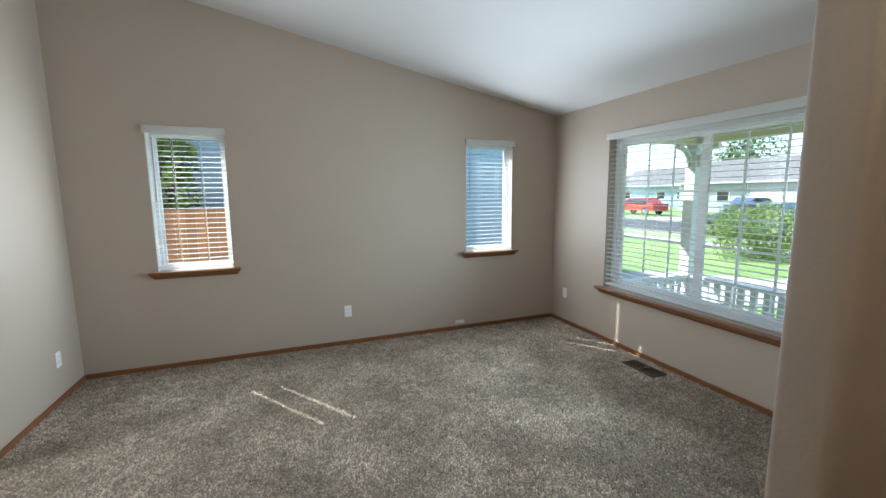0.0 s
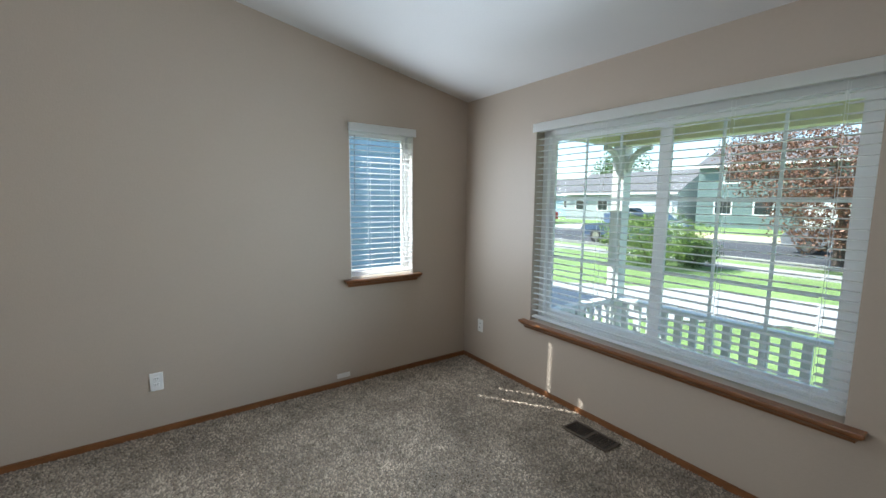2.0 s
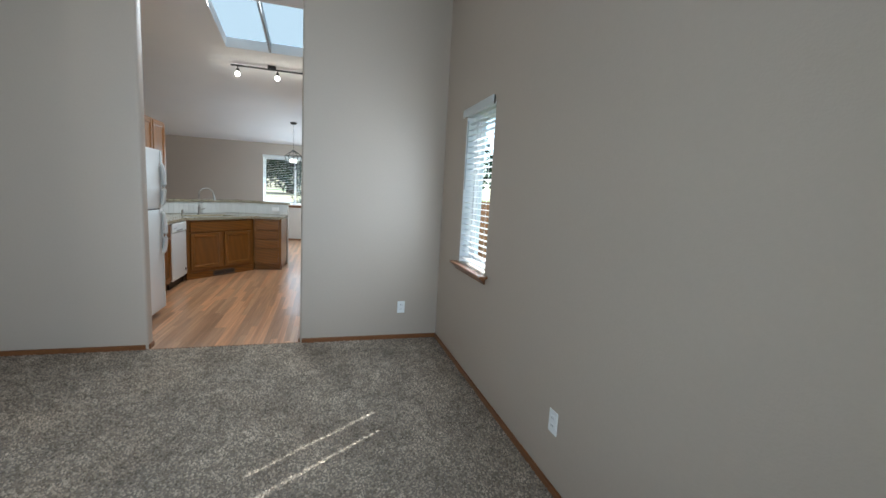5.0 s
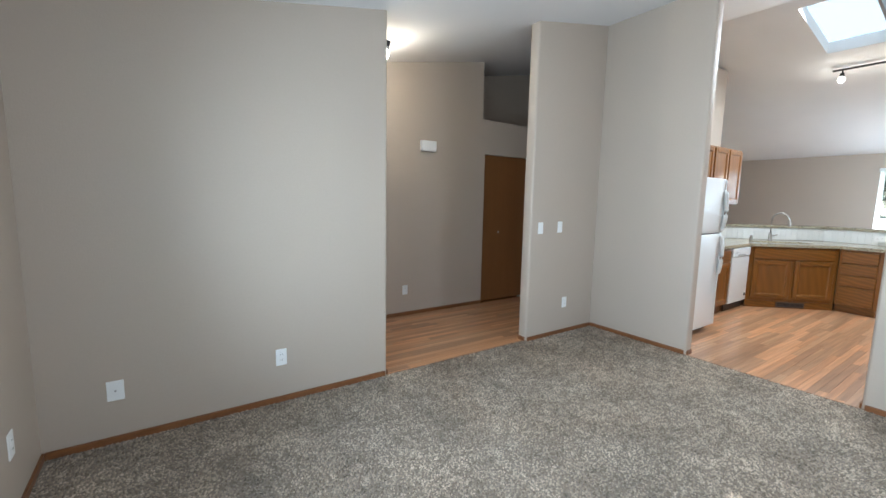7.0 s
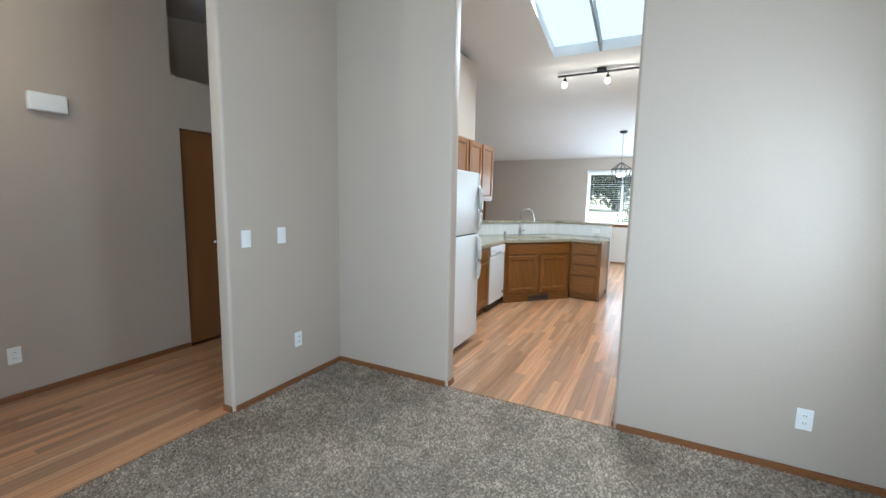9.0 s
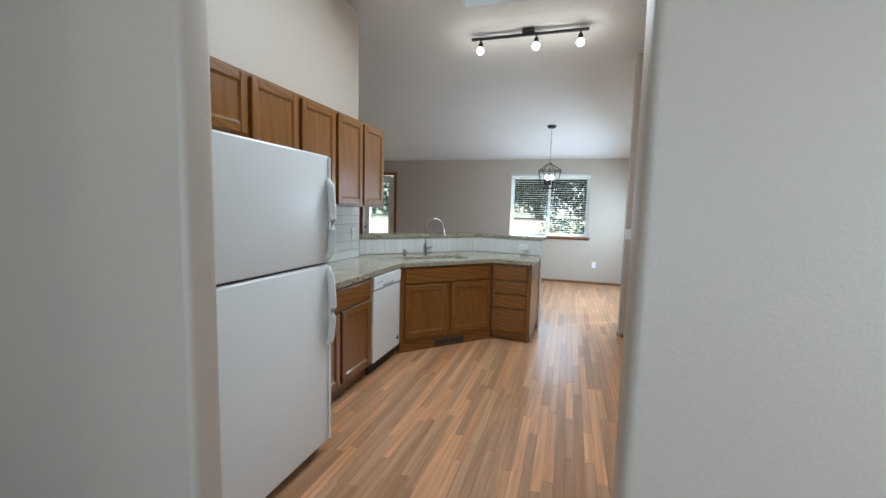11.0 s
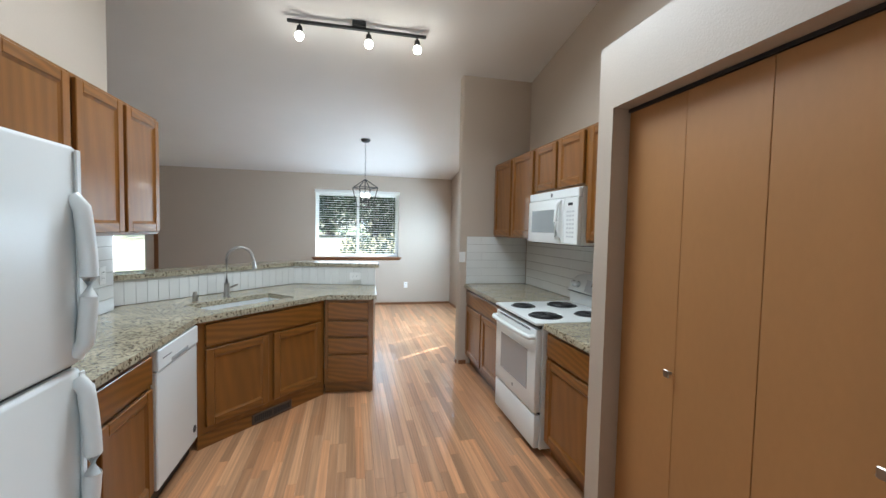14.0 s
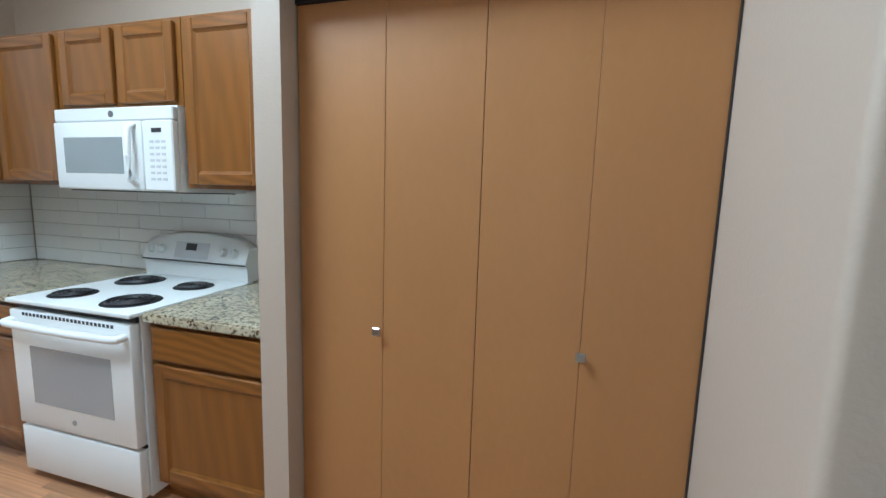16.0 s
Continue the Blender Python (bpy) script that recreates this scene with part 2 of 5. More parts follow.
CARRED = mat("red_car_paint", (0.45, 0.04, 0.02), 0.3, 0.02, coat=0.5)
CARBLUE = mat("blue_car_paint", (0.06, 0.09, 0.16), 0.3, 0.02, coat=0.5)
CARGREY = mat("grey_car_paint", (0.20, 0.21, 0.22), 0.3, 0.02, coat=0.5)
CARGLASS = mat("car_window", (0.02, 0.025, 0.03), 0.08, 0.02)
RUBBER = mat("tyre_rubber", (0.02, 0.02, 0.02), 0.9, 0.1)


# ---- building helpers ----
def box(bm, x0, x1, y0, y1, z0, z1, bevel=0.0, seg=1):
    r = bmesh.ops.create_cube(bm, size=1.0)
    vs = r["verts"]
    for v in vs:
        v.co = Vector((x0 + (v.co.x + 0.5) * (x1 - x0), y0 + (v.co.y + 0.5) * (y1 - y0), z0 + (v.co.z + 0.5) * (z1 - z0)))
    if bevel:
        es = list({e for v in vs for e in v.link_edges})
        bmesh.ops.bevel(bm, geom=es, offset=bevel, segments=seg, profile=0.5, affect="EDGES")
    return bm


def bm_box(*a, **k):
    return box(bmesh.new(), *a, **k)


def cyl(bm, p0, p1, r0, r1=None, seg=12, cap=True):
    p0, p1 = Vector(p0), Vector(p1)
    d = p1 - p0
    m = Matrix.Translation((p0 + p1) / 2) @ d.to_track_quat("Z", "Y").to_matrix().to_4x4()
    bmesh.ops.create_cone(bm, cap_ends=cap, segments=seg, radius1=r0, radius2=r0 if r1 is None else r1, depth=d.length, matrix=m)
    return bm


def ball(bm, c, r, u=12, v=8, squash=1.0):
    bmesh.ops.create_uvsphere(bm, u_segments=u, v_segments=v, radius=r, matrix=Matrix.Translation(c) @ Matrix.Diagonal((1, 1, squash, 1)))
    return bm


def prism(bm, pts, z0, z1):
    """A flat outline, drawn counterclockwise, raised from z0 to z1; z1 may follow x."""
    top = z1 if callable(z1) else (lambda x: z1)
    lo = [bm.verts.new((x, y, z0)) for x, y in pts]
    hi = [bm.verts.new((x, y, top(x))) for x, y in pts]
    n = len(pts)
    bm.faces.new(lo[::-1]), bm.faces.new(hi)
    for i in range(n):
        bm.faces.new((lo[i], lo[(i + 1) % n], hi[(i + 1) % n], hi[i]))
    return bm


def tube(bm, pts, r, seg=10):
    """A round bar along a line of points."""
    rings = []
    for i, p in enumerate(pts):
        p = Vector(p)
        a, b = Vector(pts[max(i - 1, 0)]), Vector(pts[min(i + 1, len(pts) - 1)])
        q = (b - a).to_track_quat("Z", "Y")
        rings.append([bm.verts.new(p + q @ Vector((r * math.cos(2 * math.pi * k / seg), r * math.sin(2 * math.pi * k / seg), 0))) for k in range(seg)])
    for a, b in zip(rings, rings[1:]):
        for k in range(seg):
            bm.faces.new((a[k], a[(k + 1) % seg], b[(k + 1) % seg], b[k]))
    bm.faces.new(rings[0][::-1]), bm.faces.new(rings[-1])
    return bm


def mesh_of(name, bm, material, smooth=False):
    me = bpy.data.meshes.new(name)
    bm.normal_update()
    bm.to_mesh(me)
    bm.free()
    me.materials.append(material)
    if smooth:
        me.shade_smooth()
        me.set_sharp_from_angle(angle=radians(40))
    return me


def part(name, bm, material, parent=None, label="", smooth=False):
    ob = new(name, mesh_of(name, bm, material, smooth))
    if parent is not None:
        ob.parent = parent
    if label:
        ob["label"] = label
    return ob


def thing(name, m, label, category, group="", kind=""):
    e = new(name)
    e.empty_display_size = 0.1
    e.matrix_world = m
    return tagged(e, label, category, group, kind)


def setting(name, bm, material, label, category, smooth=False):
    ob = part(name, bm, material, None, "", smooth)
    return tagged(ob, label, category, "", "structure")


def share(name, me, parent, m=None, label=""):
    ob = new(name, me)
    ob.parent = parent
    if m is not None:
        ob.matrix_local = m
    if label:
        ob["label"] = label
    return ob


# ---- the house: plan ----
XE, XW, YN = 2.99, -9.6, 4.11
RIDGE = -3.43


def zc(x):
    """Height of the vaulted ceiling."""
    return 2.42 + 0.195 * (XE - x) if x > RIDGE else 2.53 + (3.672 - 2.53) * (x - XW) / (RIDGE - XW)


def wall_along_x(name, y0, y1, x0, x1, holes, label, zbot=-0.05, top=zc):
    """A wall along x with openings (x0, x1, z0, z1)."""
    bm = bmesh.new()
    cuts = sorted({x0, x1, *(h[0] for h in holes), *(h[1] for h in holes), *([RIDGE] if x0 < RIDGE < x1 else [])})
    for a, b in zip(cuts, cuts[1:]):
        here = sorted([h for h in holes if h[0] < (a + b) / 2 < h[1]], key=lambda h: h[2])
        lo = zbot
        for h in here:
            box(bm, a, b, y0, y1, lo, h[2])
            lo = h[3]
        prism(bm, [(a, y0), (b, y0), (b, y1), (a, y1)], lo, top)
    return setting(name, bm, WALL, label, "wall")


def wall_along_y(name, x0, x1, y0, y1, holes, label, zbot=-0.05):
    bm = bmesh.new()
    cuts = sorted({y0, y1, *(h[0] for h in holes), *(h[1] for h in holes)})
    for a, b in zip(cuts, cuts[1:]):
        lo = zbot
        for h in [h for h in holes if h[0] < (a + b) / 2 < h[1]]:
            box(bm, x0, x1, a, b, lo, h[2])
            lo = h[3]
        prism(bm, [(x0, a), (x1, a), (x1, b), (x0, b)], lo, zc)
    return setting(name, bm, WALL, label, "wall")


def stub(name, x0, x1, y0, y1, label, top=zc, r=0.022):
    """A free-standing wall with rounded drywall corners."""
    bm = prism(bmesh.new(), [(x0, y0), (x1, y0), (x1, y1), (x0, y1)], -0.05, top)
    es = [e for e in bm.edges if abs(e.verts[0].co.x - e.verts[1].co.x) < 1e-5 and abs(e.verts[0].co.y - e.verts[1].co.y) < 1e-5]
    bmesh.ops.bevel(bm, geom=es, offset=r, segments=4, profile=0.5, affect="EDGES")
    return setting(name, bm, WALL, label, "wall", smooth=True)


TAUPE = "beige painted drywall wall with orange-peel texture"
WIN_A = (-1.10, -0.51, 0.88, 2.08)
WIN_B = (1.825, 2.405, 0.88, 2.08)
WIN_E = (1.395, 3.245, 0.565, 2.06)
WIN_W = (1.46, 3.04, 0.95, 2.19)
WIN_D = (-8.85, -6.85, 0.95, 2.12)
BACK_DOOR = (-2.06, -1.25, -0.05, 2.20)
wall_along_x("wall_north", YN, YN + 0.16, XW - 0.16, XE + 0.16, [WIN_A, WIN_B, WIN_D], TAUPE)
wall_along_y("wall_east", XE, XE + 0.16, -3.66, YN, [WIN_E], TAUPE)
wall_along_y("wall_west", XW - 0.16, XW, -3.66, YN, [WIN_W, BACK_DOOR], TAUPE)
wall_along_x("wall_far_south", -3.66, -3.5, XW, XE, [], TAUPE)
stub("wall_living_south", 0.93, XE + 0.06, 0.385, 0.50, TAUPE)
stub("wall_nook", -1.76, -0.645, 0.412, 0.527, TAUPE)
stub("wall_between_south", -1.815, -1.70, 0.46, 1.606, TAUPE)
stub("wall_between_north", -1.835, -1.70, 2.812, YN + 0.06, TAUPE)
stub("wall_kitchen_south", -4.74, -1.78, 0.385, 0.50, TAUPE)
stub("wall_range_end", -6.02, -5.90, 3.30, YN + 0.06, TAUPE)
wall_along_x("wall_entry", -1.065, -0.95, -1.205, XE, [], TAUPE)
wall_along_x("wall_entry_low", -1.065, -0.952, -4.74, -1.205, [(-2.08, -1.26, -0.05, 2.06)], TAUPE, top=lambda x: 2.51)
wall_along_x("wall_recess", -1.90, -1.80, -4.74, -1.06, [], TAUPE)
setting("recess_ledge", bm_box(-4.74, -1.205, -1.80, -1.066, 2.40, 2.508), WALL, "beige ledge above the hall closet", "ledge")
wall_along_y("wall_recess_side", -1.203, -1.06, -1.80, -1.066, [], TAUPE)
wall_along_y("wall_family", -4.85, -4.735, -3.5, 0.384, [], TAUPE)
wall_along_y("wall_hall_end", -3.3, -3.2, -0.95, 0.384, [], TAUPE)

# pantry closet box, lower than the vault
bm = bmesh.new()
for x0, x1, z0, z1 in ((-3.265, -3.156, -0.05, 2.39), (-3.156, -1.815, 2.09, 2.39)):
    box(bm, x0, x1, 3.265, 3.40, z0, z1)
box(bm, -3.265, -3.156, 3.40, YN - 0.002, -0.05, 2.39)
box(bm, -3.156, -1.815, 3.40, YN - 0.002, 2.30, 2.388)
bmesh.ops.remove_doubles(bm, verts=bm.verts, dist=1e-5)
setting("wall_closet", bm, WALL, "beige drywall pantry closet front with level top", "wall")

# ceilings with the skylight's well
SKY = (-4.84, -3.62, 1.59, 2.79)


def slope(name, x0, x1, y0, y1, label):
    t = 0.14
    bm = bmesh.new()
    lo = [bm.verts.new((x, y, zc(x))) for x, y in ((x0, y0), (x1, y0), (x1, y1), (x0, y1))]
    hi = [bm.verts.new((v.co.x, v.co.y, v.co.z + t)) for v in lo]
    bm.faces.new(lo[::-1]), bm.faces.new(hi)
    for i in range(4):
        bm.faces.new((lo[i], lo[(i + 1) % 4], hi[(i + 1) % 4], hi[i]))
    return bm


bm = slope("c", RIDGE, XE + 0.7, -3.7, YN + 0.4, "")
setting("ceiling_east", bm, CEIL, "white textured vaulted ceiling", "ceiling")
whole = bmesh.new()
for x0, x1, y0, y1 in ((XW - 0.6, SKY[0], -3.7, YN + 0.4), (SKY[1], RIDGE, -3.7, YN + 0.4), (SKY[0], SKY[1], -3.7, SKY[2]), (SKY[0], SKY[1], SKY[3], YN + 0.4)):
    piece = slope("c", x0, x1, y0, y1, "")
    me = bpy.data.meshes.new("t")
    piece.to_mesh(me)
    piece.free()
    whole.from_mesh(me)
    bpy.data.meshes.remove(me)
bmesh.ops.remove_doubles(whole, verts=whole.verts, dist=1e-5)
setting("ceiling_west", whole, CEIL, "white textured vaulted ceiling with a skylight", "ceiling")

# floors
setting("floor_carpet", bm_box(-1.70, XE, 0.50, YN, -0.05, 0.0), CARPET, "taupe cut-pile carpet", "carpet")
setting("floor_wood", bm_box(XW, XE, -3.5, YN, -0.12, -0.051), GAPW, "oak strip hardwood floor", "floor")


# ---- windows ----
def blind(m, w, h, label, cords=(0.2, 0.75), wand=None, lean=0.0, slot=0.008):
    """White horizontal blind, local x across, y towards the room, z up from the sill."""
    t = thing("window_blind", m, label, "window blind", "window blinds")
    part("valance", bm_box(-0.012, w + 0.012, 0.016, 0.026, h - 0.052, h + 0.012, bevel=0.003), SLAT, t)
    # dark end pieces stand in for the shade behind the valance
    for x in (-0.010, w + 0.006):
        part("valance_clip", bm_box(x, x + 0.004, 0.0062, 0.0158, h - 0.048, h + 0.008), DARK, t)
    part("head_rail", bm_box(0.004, w - 0.004, -0.055, -0.012, h - 0.045, h - 0.004), SLAT, t)
    bm = bmesh.new()
    d, tilt = 0.0195, radians(lean)
    prof = [(-d, 0.0), (0.0, 0.0026), (d, 0.0)]
    c, s = math.cos(tilt), math.sin(tilt)
    ends = [0.008] + [e for f in sorted(cords) for e in (w * f - slot, w * f + slot)] + [w - 0.008]
    for xa, xb in zip(ends[::2], ends[1::2]):
        v = [bm.verts.new((x, y * c - z * s, y * s + z * c + zz)) for x in (xa, xb) for zz in (0.0, -0.0028) for y, z in prof]
        for i in range(2):
            bm.faces.new((v[i], v[i + 1], v[7 + i], v[6 + i]))
            bm.faces.new((v[3 + i], v[9 + i], v[10 + i], v[4 + i]))
        bm.faces.new((v[0], v[6], v[9], v[3])), bm.faces.new((v[2], v[5], v[11], v[8]))
        bm.faces.new((v[0], v[3], v[4], v[1])), bm.faces.new((v[1], v[4], v[5], v[2]))
        bm.faces.new((v[6], v[7], v[10], v[9])), bm.faces.new((v[7], v[8], v[11], v[10]))
    bmesh.ops.recalc_face_normals(bm, faces=bm.faces)
    me = mesh_of("slat", bm, SLAT)
    z = h - 0.10
    while z > 0.075:
        share("slat", me, t, Matrix.Translation((0, -0.036, z)))
        z -= 0.0445
    part("bottom_rail", bm_box(0.008, w - 0.008, -0.062, -0.012, 0.028, 0.046, bevel=0.004), SLAT, t)
    for f in cords:
        bm = bmesh.new()
        for y in (-0.061, -0.011):
            box(bm, w * f - 0.0082, w * f - 0.0065, y - 0.0008, y + 0.0008, 0.04, h - 0.05)
        part("ladder_cord", bm, SLAT, t)
    if wand:
        part("tilt_wand", cyl(bmesh.new(), (w * wand, -0.004, h - 0.62), (w * wand - 0.006, -0.004, h - 0.08), 0.004, seg=8), mat("wand_grey", (0.35, 0.37, 0.38), 0.3), t)
    return t


def window_unit(name, m, w, h, sashes, label, bars=(0, 0), depth=0.07, f=0.045, q=0.04, lit_reveal=True):
    """Vinyl window, local x across, y towards the room, z up; sashes side by side."""
    t = thing(name, m, label, "window", kind="structure")
    bm = bmesh.new()
    for a in ((0, w, 0, f), (0, w, h - f, h), (0, f, f, h - f), (w - f, w, f, h - f)):
        box(bm, a[0], a[1], -depth, 0, a[2], a[3])
    part("window_frame", bm, VINYL, t)
    # added white panels imitate sunlight on the side and top reveals
    for a in ((0.0, 0.004, 0.0, h), (w - 0.004, w, 0.0, h), (0.004, w - 0.004, h - 0.004, h)) if lit_reveal else ():
        part("jamb_liner", bm_box(a[0], a[1], 0.0005, 0.086, a[2], a[3]), PAINTW, t)
    sw = (w - 2 * f) / sashes
    for k in range(sashes):
        x0 = f + k * sw
        y = -0.02 - 0.018 * (k % 2)
        bm = bmesh.new()
        for a in ((x0, x0 + sw, f, f + q), (x0, x0 + sw, h - f - q, h - f), (x0, x0 + q, f + q, h - f - q), (x0 + sw - q, x0 + sw, f + q, h - f - q)):
            box(bm, a[0], a[1], y - 0.025, y, a[2], a[3])
        sash = part("sash", bm, VINYL, t)
        pane = part("pane", bm_box(x0 + q, x0 + sw - q, y - 0.016, y - 0.012, f + q, h - f - q), GLASS, sash)
        pane.visible_shadow = False
        nx, nz = bars
        for i in range(nx):
            x = x0 + q + (sw - 2 * q) * (i + 1) / (nx + 1)
            part("muntin", bm_box(x - 0.008, x + 0.008, y - 0.026, y - 0.018, f + q, h - f - q), VINYL, sash)
        for i in range(nz):
            z = f + q + (h - 2 * f - 2 * q) * (i + 1) / (nz + 1)
            part("muntin", bm_box(x0 + q, x0 + sw - q, y - 0.0265, y - 0.0185, z - 0.008, z + 0.008), VINYL, sash)
    return t


def sill(name, m, w, label, horn=0.062):
    """Stained wood stool with a moulded apron under it, local y towards the room, top at z 0."""
    t = thing(name, m, label, "window sill", kind="structure")
    part("stool", bm_box(-horn, w + horn, -0.001, 0.062, -0.020, 0.0, bevel=0.005, seg=2), TRIM, t)
    part("stool_return", bm_box(0.002, w - 0.002, -0.13, -0.002, -0.020, -0.001), TRIM, t)
    bm = bmesh.new()
    prof = [(0.0, -0.021), (0.048, -0.021), (0.046, -0.030), (0.034, -0.038), (0.020, -0.052), (0.016, -0.064), (0.0, -0.066)]
    ends = []
    for x, sgn in ((0.008 - horn, 1), (w + horn - 0.008, -1)):
        ends.append([bm.verts.new((x + sgn * (0.048 - y) * 0.75, y, z)) for y, z in prof])
    a, b = ends
    n = len(prof)
    for i in range(n):
        bm.faces.new((a[i], a[(i + 1) % n], b[(i + 1) % n], b[i]))
    bm.faces.new(a[::-1]), bm.faces.new(b)
    bmesh.ops.recalc_face_normals(bm, faces=bm.faces)
    part("apron", bm, TRIM, t)
    return t


NFACE = lambda x, z, y=YN: pose(x, y, z, 0, 0, 180)
# north windows: local x runs towards -x
for win, lab in ((WIN_A, "tall narrow window with white blind"), (WIN_B, "tall narrow window with white blind beside the corner")):
    w, h = win[1] - win[0], win[3] - win[2]
    window_unit("window_north", NFACE(win[1], win[2], YN + 0.09), w, h, 1, "white vinyl single window", f=0.03, q=0.022)
    blind(NFACE(win[1], win[2], YN - 0.006), w, h + 0.022, "white open horizontal blind with valance in a narrow window", cords=(0.34, 0.70), wand=0.93, slot=0.010)
    sill("window_sill_north", NFACE(win[1], win[2], YN), w, "stained oak window sill with moulded apron")
# big east window: local x runs towards -y... seen from inside, left end is north
EF = lambda y, z, x=XE: pose(x, y, z, 0, 0, 90)
we, he = WIN_E[1] - WIN_E[0], WIN_E[3] - WIN_E[2]
window_unit("window_east", EF(WIN_E[0], WIN_E[2], XE + 0.09), we, he, 2, "wide white vinyl sliding window with grid bars", (2, 2), lit_reveal=False)
blind(EF(WIN_E[0], WIN_E[2], XE - 0.006), we, he + 0.03, "wide white open horizontal blind with valance", cords=(0.07, 0.30, 0.70, 0.93))
sill("window_sill_east", EF(WIN_E[0], WIN_E[2]), we, "wide stained oak window sill with moulded apron", 0.075)
# west window over the dining place
WF = lambda y, z, x=XW: pose(x, y, z, 0, 0, -90)
ww, hw = WIN_W[1] - WIN_W[0], WIN_W[3] - WIN_W[2]
window_unit("window_west", WF(WIN_W[1], WIN_W[2], XW - 0.09), ww, hw, 2, "white vinyl sliding window to the yard", f=0.03, q=0.025)
blind(WF(WIN_W[1], WIN_W[2], XW + 0.006), ww, hw + 0.03, "white open horizontal blind in the dining window", cords=(0.08, 0.46, 0.54, 0.92), lean=-6.0)
sill("window_sill_west", WF(WIN_W[1], WIN_W[2]), ww, "stained oak window sill under the dining window")
wd, hd = WIN_D[1] - WIN_D[0], WIN_D[3] - WIN_D[2]
window_unit("window_dining", NFACE(WIN_D[1], WIN_D[2], YN + 0.09), wd, hd, 2, "white vinyl sliding window")

blind(NFACE(WIN_D[1], WIN_D[2], YN - 0.006), wd, hd + 0.035, "white open horizontal blind with valance", cords=(0.175, 0.515, 0.85), slot=0.027)

# back door with its glass and casing
bd = thing("door_back", pose(XW, BACK_DOOR[0], 0, 0, 0, 90), "white half-glass back door with blind and oak casing", "door", kind="structure")
dw_ = BACK_DOOR[1] - BACK_DOOR[0]
bm = bmesh.new()
for x0, x1, z0, z1 in ((0.02, 0.16, 0.01, 2.16), (dw_ - 0.16, dw_ - 0.02, 0.01, 2.16), (0.16, dw_ - 0.16, 0.01, 0.42), (0.16, dw_ - 0.16, 2.02, 2.16)):
    box(bm, x0, x1, 0.03, 0.075, z0, z1)
part("door_leaf", bm, PAINTW, bd)
gp = part("door_pane", bm_box(0.16, dw_ - 0.16, 0.048, 0.054, 0.42, 2.02), GLASS, bd)
gp.visible_shadow = False
me = mesh_of("slat", bm_box(0.17, dw_ - 0.17, 0.075, 0.074, -0.0015, 0.0015), SLAT)
for k in range(40):
    share("slat", me, bd, Matrix.Translation((0, 0, 0.45 + k * 0.039)))
bm = bmesh.new()
box(bm, -0.065, 0.0, -0.018, 0.0, 0.0, 2.265), box(bm, dw_, dw_ + 0.065, -0.018, 0.0, 0.0, 2.265), box(bm, 0.0, dw_, -0.018, 0.0, 2.20, 2.265)
part("casing", bm, TRIM, bd, "stained oak casing")
bm = bmesh.new()
cyl(bm, (0.09, 0.03, 0.98), (0.09, -0.02, 0.98), 0.012), ball(bm, (0.09, -0.035, 0.98), 0.026)
part("door_knob", bm, BLACKM, bd)

# ---- skylight ----
st = thing("skylight", Matrix.Identity(4), "frosted twin-panel skylight in the vaulted kitchen ceiling", "skylight", kind="structure")


def on_slope(x0, x1, y0, y1, dz, t):
    bm = bmesh.new()
    lo = [bm.verts.new((x, y, zc(x) + dz)) for x, y in ((x0, y0), (x1, y0), (x1, y1), (x0, y1))]
    hi = [bm.verts.new((v.co.x, v.co.y, v.co.z + t)) for v in lo]
    bm.faces.new(lo[::-1]), bm.faces.new(hi)
    for i in range(4):
        bm.faces.new((lo[i], lo[(i + 1) % 4], hi[(i + 1) % 4], hi[i]))
    return bm


ym = (SKY[2] + SKY[3]) / 2
for y0, y1 in ((SKY[2], ym - 0.014), (ym + 0.014, SKY[3])):
    bm = bmesh.new()
    bm.faces.new([bm.verts.new((x, y, zc(x) + 0.142)) for x, y in ((SKY[0], y0), (SKY[1], y0), (SKY[1], y1), (SKY[0], y1))])
    part("diffuser_pane", bm, PANE, st)
part("divider", on_slope(SKY[0], SKY[1], ym - 0.014, ym + 0.014, 0.0, 0.139), SKYBAR, st)

# ---- baseboards ----
def skirting(x0, y0, x1, y1, side):
    """A base trim along a wall from one floor point to the other; side: unit way into the room."""
    h, d = 0.044, 0.012
    ax, ay = side[0] * d, side[1] * d
    bm = prism(bmesh.new(), [(min(x0, x1, x0 + ax), min(y0, y1, y0 + ay)), (max(x0, x1, x1 + ax), min(y0, y1, y0 + ay)),
                             (max(x0, x1, x1 + ax), max(y0, y1, y1 + ay)), (min(x0, x1, x0 + ax), max(y0, y1, y1 + ay))], -0.045, h)
    top = [e for e in bm.edges if all(abs(v.co.z - h) < 1e-5 for v in e.verts)]
    bmesh.ops.bevel(bm, geom=top, offset=0.005, segments=2, affect="EDGES")
    setting("baseboard", bm, TRIM, "stained oak baseboard along the wall", "baseboard")


